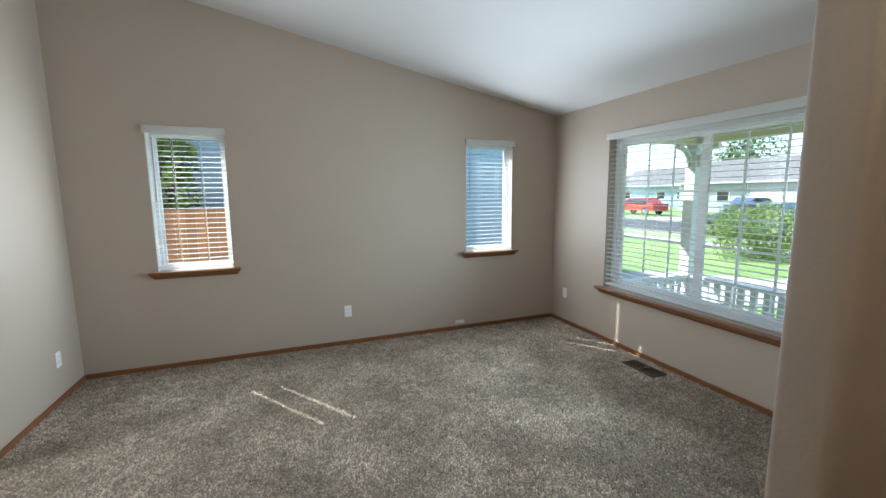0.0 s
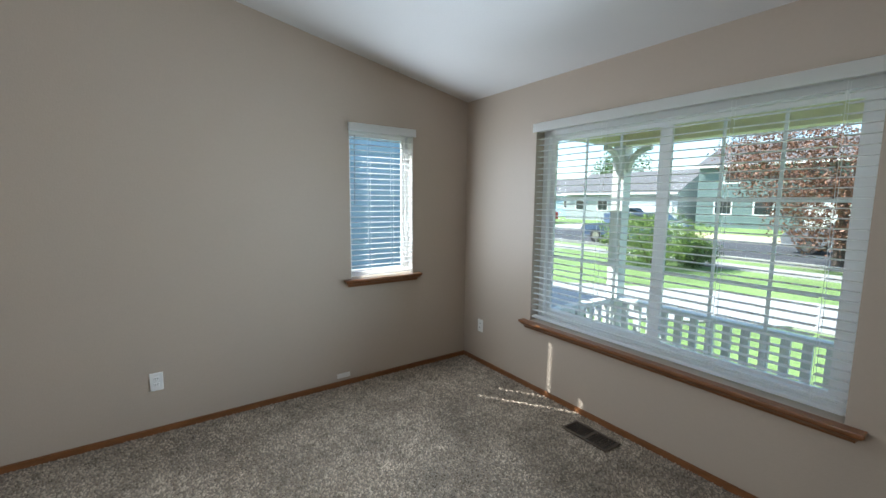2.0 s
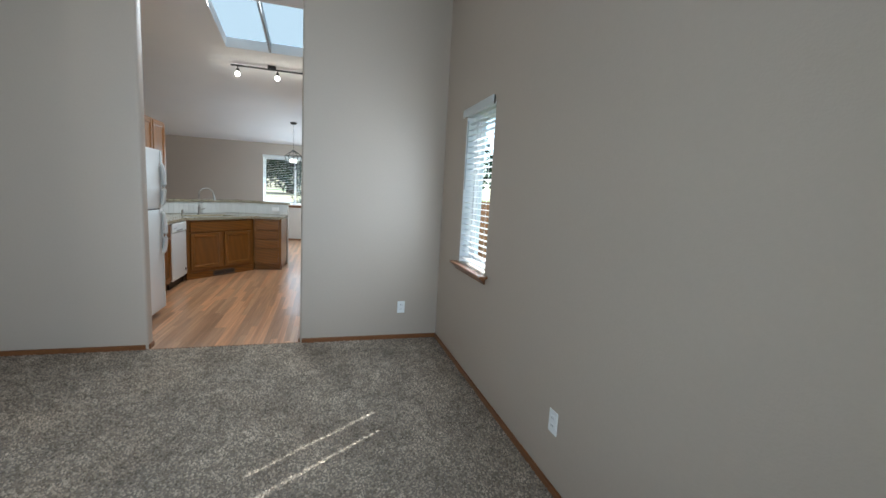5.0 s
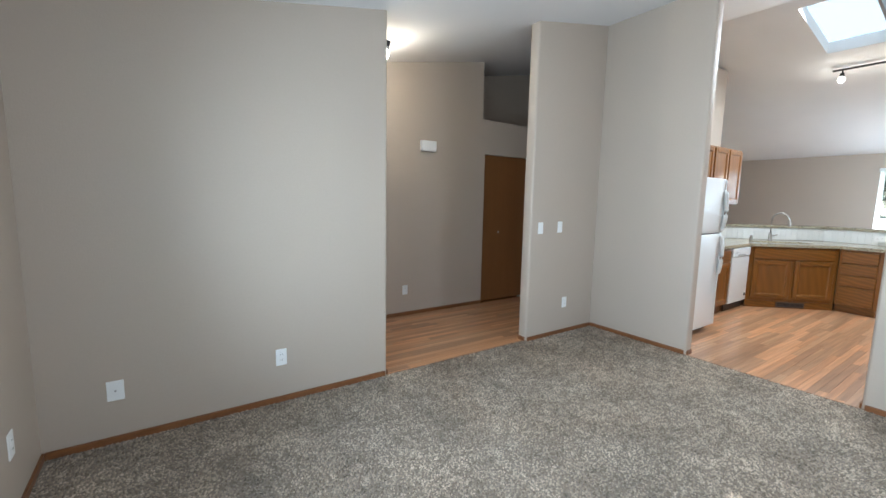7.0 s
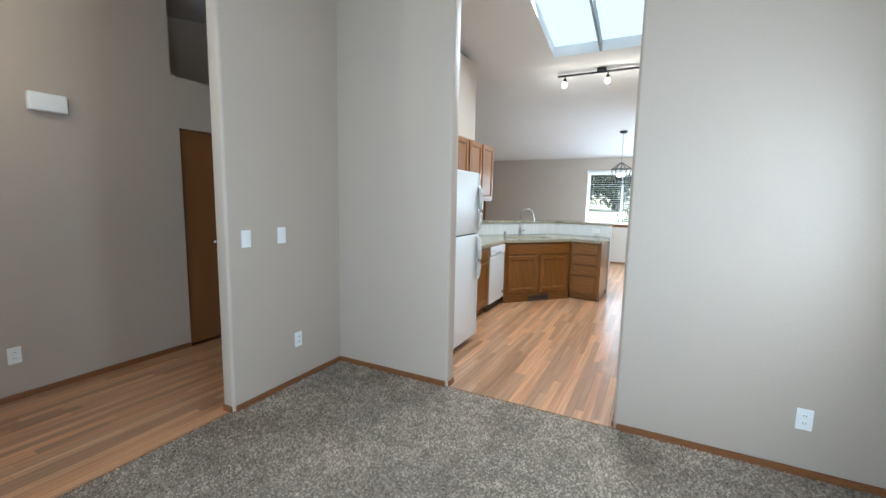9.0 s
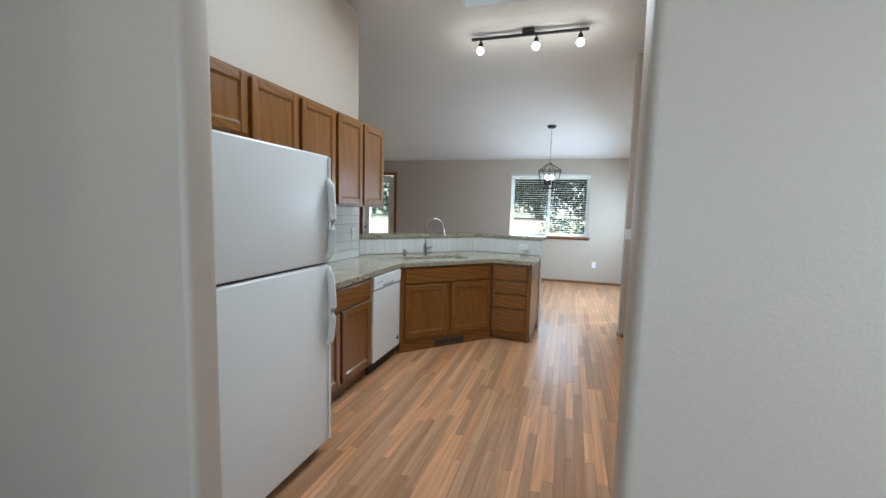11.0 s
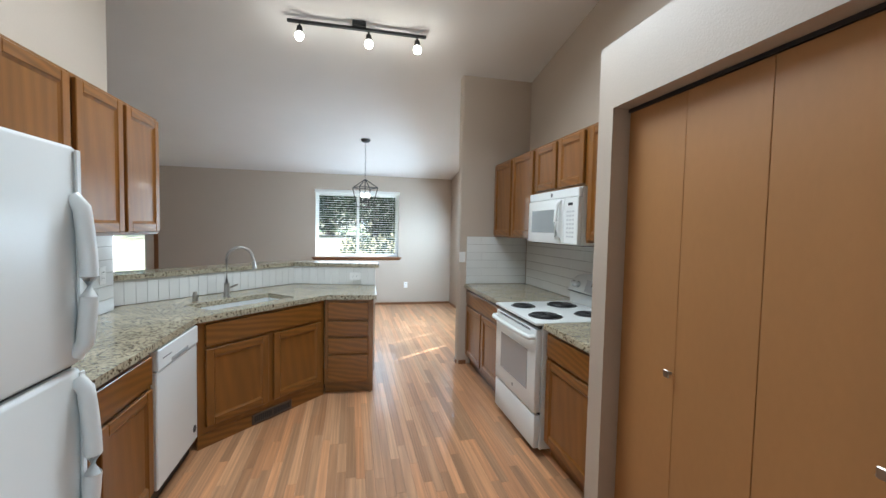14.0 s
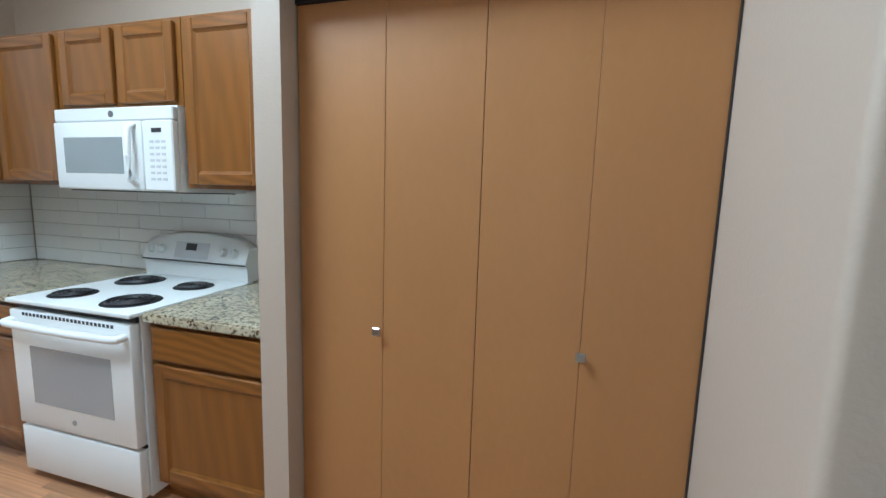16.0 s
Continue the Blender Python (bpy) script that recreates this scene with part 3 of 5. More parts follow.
for a in ((-1.70, YN, XE, YN, (0, -1)), (XE, 0.50, XE, YN - 0.013, (-1, 0)), (0.95, 0.50, XE - 0.013, 0.50, (0, 1)), (0.93, 0.40, 0.93, 0.49, (-1, 0)),
          (-1.69, 0.527, -0.66, 0.527, (0, 1)), (-0.645, 0.43, -0.645, 0.51, (1, 0)), (-1.70, 0.54, -1.70, 1.59, (1, 0)), (-1.70, 2.83, -1.70, YN - 0.013, (1, 0)),
          (-1.80, 1.606, -1.715, 1.606, (0, 1)), (-1.82, 2.812, -1.715, 2.812, (0, -1)), (-1.25, -0.95, XE, -0.95, (0, 1)), (XW, -1.18, XW, YN, (1, 0)),
          (XW + 0.013, YN, -6.02, YN, (0, -1)), (-6.00, 3.30, -5.92, 3.30, (0, -1)), (-6.02, 3.32, -6.02, YN - 0.013, (-1, 0)), (-5.90, 3.315, -5.90, 3.40, (1, 0)),
          (-1.835, 2.83, -1.835, 3.26, (-1, 0)), (-1.66, 0.412, -0.66, 0.412, (0, -1)), (0.95, 0.385, XE, 0.385, (0, -1))):
    skirting(*a)


# ---- kitchen cabinets ----
def panel_door(parent, x0, x1, z0, z1):
    """Framed door with a recessed flat panel, in front of y 0 (towards -y)."""
    f, t = 0.055, 0.024
    bm = bmesh.new()
    box(bm, x0 + f - 0.004, x1 - f + 0.004, -0.006, -0.001, z0 + f - 0.004, z1 - f + 0.004)
    d = part("door", bm, OAK_V, parent)
    for xa, xb in ((x0, x0 + f), (x1 - f, x1)):
        part("stile", bm_box(xa, xb, -t, -0.001, z0, z1, bevel=0.004), OAK_V, d)
    for za, zb in ((z0, z0 + f), (z1 - f, z1)):
        part("rail", bm_box(x0 + f, x1 - f, -t + 0.0005, -0.001, za, zb, bevel=0.004), OAK_H, d)
    bm = bmesh.new()
    x0, x1, z0, z1 = x0 + f - 0.002, x1 - f + 0.002, z0 + f - 0.002, z1 - f + 0.002
    a = [bm.verts.new((x, -t + 0.004, z)) for x, z in ((x0, z0), (x1, z0), (x1, z1), (x0, z1))]
    g = 0.014
    b = [bm.verts.new((x, -t + 0.012, z)) for x, z in ((x0 + g, z0 + g), (x1 - g, z0 + g), (x1 - g, z1 - g), (x0 + g, z1 - g))]
    for i in range(4):
        bm.faces.new((a[i], a[(i + 1) % 4], b[(i + 1) % 4], b[i]))
    bm.faces.new(b)
    part("panel", bm, OAK_V, d)
    return d


def drawer_front(parent, x0, x1, z0, z1):
    part("drawer_front", bm_box(x0, x1, -0.024, -0.001, z0, z1, bevel=0.006, seg=2), OAK_H, parent)


def base_cabinet(m, w, doors, drawers, label, depth=0.60, kick=True, h=0.872):
    t = thing("base_cabinet", m, label, "cabinet", "kitchen base cabinets")
    part("carcass", bm_box(0.0, w, 0.0, depth, 0.10, h), OAK_V, t)
    if kick:
        part("toe_kick", bm_box(0.0, w, 0.05, 0.065, 0.0, 0.0995), OAK_H, t)
    for d in doors:
        panel_door(t, *d)
    for d in drawers:
        drawer_front(t, *d)
    return t


def wall_cabinet(m, w, h, doors, label, depth=0.31):
    t = thing("wall_cabinet", m, label, "cabinet", "kitchen wall cabinets")
    part("carcass", bm_box(0.0, w, 0.0, depth, 0.0, h), OAK_V, t)
    for d in doors:
        panel_door(t, *d)
    return t


SF = lambda x, y, z=0.0: pose(x, y, z, 0, 0, 180)
# south run, facing north: local x runs towards -x
base_cabinet(SF(-2.86, 1.105), 0.985, [(0.03, 0.475, 0.13, 0.678), (0.51, 0.955, 0.13, 0.678)], [(0.03, 0.955, 0.70, 0.85)], "honey oak base cabinet with two panel doors and a drawer")
THETA = math.degrees(math.atan2(0.76, -0.82))
sink_len = math.hypot(0.82, 0.76)
base_cabinet(pose(-4.455, 1.12, 0, 0, 0, THETA), sink_len, [(0.05, sink_len / 2 - 0.025, 0.145, 0.678), (sink_len / 2 + 0.025, sink_len - 0.05, 0.145, 0.678)],
             [(0.05, sink_len - 0.05, 0.70, 0.85)], "honey oak corner sink cabinet with two panel doors", depth=0.108, kick=False)
part("sink_toe_kick", bm_box(0, sink_len, 0.0, 0.02, 0.0, 0.098), OAK_H, None)
kick = bpy.data.objects["sink_toe_kick"]
kick.name = "toe_kick_board"
kick.matrix_world = pose(-4.455, 1.12, 0, 0, 0, THETA)
tagged(kick, "honey oak toe kick board under the sink cabinet", "toe kick")
base_cabinet(pose(-5.272, 1.89, 0, 0, 0, 86.0), 0.43, [], [(0.03, 0.385, 0.12, 0.362), (0.03, 0.385, 0.382, 0.518), (0.03, 0.385, 0.538, 0.672), (0.03, 0.385, 0.692, 0.842)],
             "honey oak drawer cabinet with four drawers at the peninsula end", depth=0.55)
part("end_panel", bm_box(0, 0.6, 0, 0.012, 0, 0.87), OAK_V, None)
ep = bpy.data.objects["end_panel"]
ep.matrix_world = pose(-5.85, 2.324, 0, 0, 0, -3)
tagged(ep, "honey oak end panel of the peninsula", "panel")
# wall cabinets over the fridge and the south counter
ZT = 2.225
wall_cabinet(SF(-1.83, 0.815, 1.83), 0.98, ZT - 1.83, [(0.05, 0.485, 0.03, ZT - 1.83 - 0.02), (0.525, 0.965, 0.03, ZT - 1.83 - 0.02)], "honey oak wall cabinet with two doors above the refrigerator")
for x, ds in ((-2.812, ((0.02, 0.455), (0.50, 0.93))), (-3.765, ((0.02, 0.43), (0.465, 0.875)))):
    wall_cabinet(SF(x, 0.815, 1.45), 0.95 if x > -3 else 0.90, ZT - 1.45, [(a, b, 0.018, ZT - 1.45 - 0.02) for a, b in ds], "honey oak wall cabinet with two tall panel doors")
# north run, facing south
NF = lambda x, y, z=0.0: pose(x, y, z)
base_cabinet(NF(-5.895, 3.40), 1.165, [(0.05, 0.56, 0.13, 0.678), (0.60, 1.12, 0.13, 0.678)], [(0.05, 1.12, 0.70, 0.85)], "honey oak base cabinet with two doors beside the range", depth=0.70)
base_cabinet(NF(-3.955, 3.40), 0.685, [(0.03, 0.67, 0.13, 0.678)], [(0.03, 0.67, 0.70, 0.85)], "honey oak base cabinet with one door and a drawer", depth=0.70)
ZT = 2.255
wall_cabinet(NF(-5.895, 3.705, 1.45), 1.035, ZT - 1.45, [(0.04, 0.50, 0.018, ZT - 1.47), (0.54, 1.01, 0.018, ZT - 1.47)], "honey oak wall cabinet with two tall panel doors", depth=0.40)
wall_cabinet(NF(-4.855, 3.705, 1.845), 0.815, ZT - 1.845, [(0.03, 0.39, 0.02, ZT - 1.865), (0.425, 0.785, 0.02, ZT - 1.865)], "honey oak short wall cabinet above the microwave", depth=0.40)
wall_cabinet(NF(-4.035, 3.705, 1.45), 0.765, ZT - 1.45, [(0.03, 0.45, 0.018, ZT - 1.47), (0.48, 0.76, 0.018, ZT - 1.47)], "honey oak wall cabinet beside the microwave", depth=0.40)

# ---- counters ----
def granite_top(name, outline, z0, z1, label):
    bm = prism(bmesh.new(), outline, z0, z1)
    es = [e for e in bm.edges if all(abs(v.co.z - z1) < 1e-6 for v in e.verts)]
    bmesh.ops.bevel(bm, geom=es, offset=0.006, segments=2, affect="EDGES")
    ob = part(name, bm, GRANITE)
    tagged(ob, label, "countertop")
    return ob


DX, DY = -0.82 / sink_len, 0.76 / sink_len
NXf, NYf = DY, -DX  # way out of the sink front


def diag(s, d):
    """A floor point s along the sink front and d behind it."""
    return (-4.455 + DX * s - NXf * d, 1.12 + DY * s - NYf * d)


SINK = (0.17, 0.89, 0.12, 0.46)
# the south counter, the diagonal with its cut-out, and the peninsula, as one slab
s0, s1, d0, d1 = SINK
edge = [(-2.83, 0.502), (-2.83, 1.145), diag(-0.02, -0.035), diag(s0, d0), diag(s0, d1), diag(s1, d1), diag(s1, d0), diag(s0, d0), diag(-0.02, -0.035),
        diag(sink_len, -0.035), (-5.20, 2.345), (-5.855, 2.375), diag(sink_len + 0.35, 0.775), diag(-0.12, 0.775), (-4.44, 0.502)]
bm = prism(bmesh.new(), edge, 0.873, 0.912)
tagged(part("worktop", bm, GRANITE), "speckled beige granite worktop with an angled sink corner", "countertop")
granite_top("worktop", [(-5.896, 3.365), (-4.728, 3.365), (-4.728, YN - 0.002), (-5.896, YN - 0.002)], 0.873, 0.912, "speckled beige granite worktop beside the range")
granite_top("worktop", [(-3.952, 3.365), (-3.268, 3.365), (-3.268, YN - 0.002), (-3.952, YN - 0.002)], 0.873, 0.912, "speckled beige granite worktop beside the closet")
# raised bar: half wall and its top
P0, P1, P2 = diag(-0.16, 0.79), diag(sink_len + 0.33, 0.79), (-5.868, 2.37)
Q0, Q1, Q2 = diag(-0.16, 0.905), diag(sink_len + 0.38, 0.905), (-5.985, 2.375)
setting("wall_bar", prism(bmesh.new(), [P0, P1, P2, Q2, Q1, Q0], -0.05, 1.10), WALL, "beige half wall behind the sink counter", "wall")
B0, B1, B2 = diag(-0.18, 0.765), diag(sink_len + 0.32, 0.765), (-5.84, 2.41)
C0, C1, C2 = diag(-0.18, 1.06), diag(sink_len + 0.45, 1.06), (-6.15, 2.41)
granite_top("bar_top", [B0, B1, B2, C2, C1, C0][::-1], 1.10, 1.14, "raised speckled granite bar top on the half wall")

# undermount sink basin, tap and soap pump
sk = thing("sink", pose(-4.455, 1.12, 0, 0, 0, THETA), "white undermount kitchen sink in the granite", "sink")
bm = bmesh.new()
x0, x1, y0, y1 = s0 - 0.008, s1 + 0.008, d0 - 0.008, d1 + 0.008
box(bm, x0, x1, y0, y1, 0.68, 0.69)
box(bm, x0, x0 + 0.006, y0, y1, 0.69, 0.8725), box(bm, x1 - 0.006, x1, y0, y1, 0.69, 0.8725)
box(bm, x0 + 0.006, x1 - 0.006, y0, y0 + 0.006, 0.69, 0.8725), box(bm, x0 + 0.006, x1 - 0.006, y1 - 0.006, y1, 0.69, 0.8725)
part("basin", bm, WHITE, sk)
part("drain", cyl(bmesh.new(), (0.53, 0.3, 0.69), (0.53, 0.3, 0.694), 0.045, seg=20), STEEL, sk)
tp = thing("faucet", pose(*diag(0.56, 0.56), 0.912, 0, 0, THETA + 58), "brushed nickel gooseneck kitchen faucet", "faucet")
bm = bmesh.new()
cyl(bm, (0, 0, 0), (0, 0, 0.012), 0.030, seg=20), cyl(bm, (0, 0, 0.012), (0, 0, 0.12), 0.023, 0.021, seg=20)
part("base", bm, STEEL, tp, smooth=True)
arc = [(0, 0, 0.12), (0, 0, 0.32)] + [(0, -0.10 + 0.10 * math.cos(a), 0.32 + 0.10 * math.sin(a)) for a in [math.pi * k / 14 for k in range(1, 13)]] + [(0, -0.205, 0.30)]
part("spout", tube(bmesh.new(), arc, 0.0125, 14), STEEL, tp, smooth=True)
part("spray_head", cyl(bmesh.new(), (0, -0.206, 0.298), (0, -0.214, 0.225), 0.015, 0.018, seg=16), STEEL, tp, smooth=True)
part("lever", tube(bmesh.new(), [(0.010, -0.012, 0.075), (0.035, -0.042, 0.080), (0.068, -0.080, 0.092)], 0.009, 10), STEEL, tp, smooth=True)
sp = thing("soap_dispenser", pose(*diag(0.30, 0.56), 0.912), "small brushed nickel sink air gap cap", "sink fitting")
part("cap", cyl(cyl(bmesh.new(), (0, 0, 0), (0, 0, 0.05), 0.021, seg=18), (0, 0, 0.05), (0, 0, 0.075), 0.021, 0.015, seg=18), STEEL, sp, smooth=True)

# ---- refrigerator ----
fr = thing("refrigerator", SF(-1.925, 1.30), "white top-freezer refrigerator with curved handles", "refrigerator")
part("case", bm_box(0.0, 0.885, 0.005, 0.76, 0.06, 1.715, bevel=0.006), WHITE, fr)
part("base_grille", bm_box(0.02, 0.865, 0.0, 0.004, 0.01, 0.055), DARK, fr)
for nm, z0, z1 in (("freezer_door", 1.130, 1.728), ("fridge_door", 0.065, 1.119)):
    d = part(nm, bm_box(0.0, 0.888, -0.075, 0.0, z0, z1, bevel=0.014, seg=3), WHITE, fr, smooth=True)
    zs = (z0 + 0.03, z0 + 0.46) if z0 > 1 else (z1 - 0.46, z1 - 0.03)
    zm = (zs[0] + zs[1]) / 2
    pts = [(0.868, -0.070, zs[0]), (0.868, -0.094, zs[0] + 0.03)] + [(0.868, -0.096 - 0.012 * math.sin(math.pi * k / 6), zs[0] + 0.05 + (zs[1] - zs[0] - 0.10) * k / 6) for k in range(7)] + [(0.868, -0.094, zs[1] - 0.03), (0.868, -0.070, zs[1])]
    part("handle", tube(bmesh.new(), pts, 0.021, 12), WHITE, d, smooth=True)
    part("edge_trim", bm_box(0.868, 0.889, -0.083, -0.0755, z0 + 0.01, z1 - 0.01, bevel=0.003), WHITE, d)
part("gasket", bm_box(0.01, 0.878, -0.055, -0.001, 1.1195, 1.1295), DARK, fr)
part("hinge_cover", bm_box(0.005, 0.05, -0.06, 0.0, 1.7285, 1.742, bevel=0.004), WHITE, fr)

# ---- dishwasher ----
dwt = thing("dishwasher", SF(-3.855, 1.105), "white built-in dishwasher under the counter", "dishwasher")
part("tub", bm_box(0.004, 0.58, 0.02, 0.58, 0.10, 0.868), WHITE, dwt)
part("door", bm_box(0.006, 0.578, -0.022, 0.018, 0.105, 0.74, bevel=0.006), WHITE, dwt)
cp = part("control_panel", bm_box(0.006, 0.578, -0.030, 0.018, 0.745, 0.862, bevel=0.008, seg=2), WHITE, dwt)
# flat grey strip paints the shadow of the hand pull
part("pull_recess", bm_box(0.17, 0.41, -0.0315, -0.029, 0.755, 0.775), mat("grey_shadow_gap", (0.35, 0.36, 0.37), 0.5), cp)
part("indicator_marks", bm_box(0.06, 0.17, -0.0315, -0.0295, 0.80, 0.806), mat("panel_print", (0.25, 0.26, 0.28), 0.5), cp)
part("badge", cyl(bmesh.new(), (0.525, -0.022, 0.19), (0.525, -0.0255, 0.19), 0.022, seg=20), DARK, dwt)
part("kick_plate", bm_box(0.004, 0.58, 0.03, 0.04, 0.0, 0.098), DARK, dwt)

# ---- range ----
rg = thing("range", NF(-4.722, 3.345), "white freestanding electric coil range", "stove")
W = 0.764
part("body", bm_box(0.0, W, 0.02, 0.745, 0.05, 0.895), WHITE, rg)
part("cooktop", bm_box(-0.004, W + 0.004, -0.035, 0.70, 0.896, 0.917, bevel=0.007, seg=2), WHITE, rg, smooth=True)
for i, (x, y, r) in enumerate(((0.19, 0.13, 0.085), (0.57, 0.13, 0.108), (0.19, 0.47, 0.108), (0.57, 0.47, 0.085))):
    bn = part("burner", cyl(bmesh.new(), (x, y, 0.9175), (x, y, 0.9205), r + 0.014, r + 0.011, seg=32), BLACKM, rg)
    sp_ = []
    for k in range(70):
        a = k / 69 * 2 * math.pi * 4
        rr = 0.018 + (r - 0.020) * k / 69
        sp_.append((x + rr * math.cos(a), y + rr * math.sin(a), 0.926))
    part("coil", tube(bmesh.new(), sp_, 0.0055, 6), DARK, bn, smooth=True)
dr = part("oven_door", bm_box(0.008, W - 0.008, -0.028, 0.018, 0.30, 0.865, bevel=0.008, seg=2), WHITE, rg, smooth=True)
part("oven_window", bm_box(0.13, W - 0.13, -0.0305, -0.027, 0.42, 0.70, bevel=0.001), OVENGLASS, dr)
hd_ = [(0.03, -0.03, 0.815), (0.035, -0.062, 0.812)] + [(0.06 + (W - 0.12) * k / 8, -0.068 - 0.010 * math.sin(math.pi * k / 8), 0.811) for k in range(9)] + [(W - 0.035, -0.062, 0.812), (W - 0.03, -0.03, 0.815)]
part("door_handle", tube(bmesh.new(), hd_, 0.018, 10), WHITE, dr, smooth=True)
for k in range(24):
    part("vent_slot", bm_box(0.10 + k * 0.024, 0.114 + k * 0.024, -0.0295, -0.0275, 0.843, 0.858), DARK, dr)
part("badge", cyl(bmesh.new(), (W / 2, -0.028, 0.36), (W / 2, -0.0305, 0.36), 0.013, seg=16), mat("grey_badge", (0.35, 0.36, 0.37), 0.4), dr)
# dark strips painted in for the shade inside the range's two gaps
part("drawer_gap", bm_box(0.008, W - 0.008, 0.008, 0.0195, 0.286, 0.299), DARK, rg)
part("cooktop_gap", bm_box(0.012, W - 0.012, 0.004, 0.0195, 0.868, 0.893), DARK, rg)
part("storage_drawer", bm_box(0.008, W - 0.008, -0.024, 0.018, 0.055, 0.285, bevel=0.008, seg=2), WHITE, rg, smooth=True)
bm = bmesh.new()
rows_ = []
for k in range(17):
    f = k / 16
    arch = 0.040 * (1 - (2 * f - 1) ** 2) - 0.030 * max(0.0, abs(2 * f - 1) - 0.86) / 0.14
    pr = [(0.655, 0.918), (0.650, 1.012), (0.636, 1.022), (0.640 + 0.028 * 1.0, 1.118 + arch * 0.7), (0.690, 1.142 + arch), (0.745, 1.142 + arch), (0.745, 0.918)]
    rows_.append([bm.verts.new((W * f, y, z)) for y, z in pr])
for a, b in zip(rows_, rows_[1:]):
    for i in range(len(a)):
        bm.faces.new((a[i], b[i], b[(i + 1) % len(a)], a[(i + 1) % len(a)]))
bm.faces.new(rows_[0]), bm.faces.new(rows_[-1][::-1])
bmesh.ops.recalc_face_normals(bm, faces=bm.faces)
bg = part("back_guard", bm, WHITE, rg, smooth=True)
part("guard_seam", bm_box(0.004, W - 0.004, 0.630, 0.648, 1.0145, 1.0185), DARK, bg)
tiltm = math.atan2(0.040, 0.125)


def on_guard(x, f, out):
    return (x, 0.629 + 0.038 * f - out * math.cos(tiltm), 1.02 + 0.125 * f + out * math.sin(tiltm))


for x in (0.07, 0.14, 0.60, 0.68):
    kb = part("knob", cyl(bmesh.new(), on_guard(x, 0.5, 0.0), on_guard(x, 0.5, 0.026), 0.027, 0.022, seg=18), WHITE, bg, smooth=True)
    part("knob_grip", cyl(bmesh.new(), on_guard(x, 0.5, 0.0265), on_guard(x, 0.5, 0.034), 0.016, 0.012, seg=6), WHITE, kb)
gpn = mat("pale_grey_panel", (0.55, 0.57, 0.59), 0.4)
bm = bmesh.new()
q = [on_guard(0.25, 0.12, 0.002), on_guard(0.50, 0.12, 0.002), on_guard(0.50, 0.88, 0.002), on_guard(0.25, 0.88, 0.002)]
bm.faces.new([bm.verts.new(v) for v in q])
part("touch_panel", bm, gpn, bg)
bm = bmesh.new()
q = [on_guard(0.33, 0.5, 0.004), on_guard(0.41, 0.5, 0.004), on_guard(0.41, 0.82, 0.004), on_guard(0.33, 0.82, 0.004)]
bm.faces.new([bm.verts.new(v) for v in q])
part("clock_display", bm, DARK, bg)


def lettering(text, m, size, material, name="lettering"):
    cu = bpy.data.curves.new("text", "FONT")
    cu.body, cu.size, cu.align_x, cu.align_y = text, size, "CENTER", "CENTER"
    tmp = new("text_tmp", cu)
    me = bpy.data.meshes.new_from_object(tmp.evaluated_get(bpy.context.evaluated_depsgraph_get()))
    bpy.data.objects.remove(tmp)
    me.materials.append(material)
    ob = new(name, me)
    ob.matrix_world = m
    return ob


# ---- microwave ----
mw = thing("microwave", NF(-4.838, 3.645, 1.428), "white over-the-range microwave under the short cabinet", "microwave")
Wm = 0.79
part("body", bm_box(0.0, Wm, 0.03, 0.46, 0.0, 0.415), WHITE, mw)
part("vent_strip", bm_box(0.0, Wm, 0.0, 0.03, 0.345, 0.41, bevel=0.006), WHITE, mw)
md = part("door", bm_box(0.0, 0.60, -0.008, 0.03, 0.004, 0.342, bevel=0.008, seg=2), WHITE, mw, smooth=True)
part("door_window", bm_box(0.07, 0.475, -0.0105, -0.007, 0.085, 0.265, bevel=0.001), mat("microwave_window_grey", (0.30, 0.33, 0.34), 0.15), md)
part("door_handle", tube(bmesh.new(), [(0.555, -0.008, 0.03), (0.555, -0.04, 0.055), (0.555, -0.046, 0.17), (0.555, -0.04, 0.30), (0.555, -0.008, 0.325)], 0.015, 10), WHITE, md, smooth=True)
mc = part("control_panel", bm_box(0.603, Wm, -0.006, 0.03, 0.004, 0.342, bevel=0.006), WHITE, mw)
part("display", bm_box(0.665, 0.725, -0.0085, -0.005, 0.285, 0.305), DARK, mc)
for r in range(7):
    for c in range(3):
        part("key", bm_box(0.648 + c * 0.037, 0.672 + c * 0.037, -0.008, -0.0055, 0.055 + r * 0.030, 0.067 + r * 0.030), gpn, mc)
part("badge", cyl(bmesh.new(), (0.40, 0.0, 0.378), (0.40, -0.003, 0.378), 0.016, seg=18), mat("grey_badge_dark", (0.12, 0.12, 0.13), 0.4), mw)
part("underside", bm_box(0.02, Wm - 0.02, 0.04, 0.40, -0.006, -0.0005), DARK, mw)

# ---- pantry bifold doors ----
for i, x in enumerate((-3.152, -2.4945)):
    t = thing("bifold_door", pose(x, 3.352, 0), "flat tan wood-veneer bifold closet door with small square knob", "door", "pantry bifold doors")
    for k in range(2):
        part("leaf", bm_box(0.001 + k * 0.3282, 0.3282 + k * 0.3282, 0.0, 0.030, 0.015, 2.072, bevel=0.0015), BIFOLD, t)
    kx = 0.312 if i == 0 else 0.331
    kn = part("knob_stem", cyl(bmesh.new(), (kx, 0.0, 0.972), (kx, -0.018, 0.972), 0.006, seg=10), STEEL, t)
    part("knob", bm_box(kx - 0.015, kx + 0.015, -0.026, -0.018, 0.957, 0.987, bevel=0.003), STEEL, kn)
setting("closet_track", bm_box(-3.155, -1.836, 3.345, 3.385, 2.074, 2.089), DARK, "dark metal bifold door track", "track")
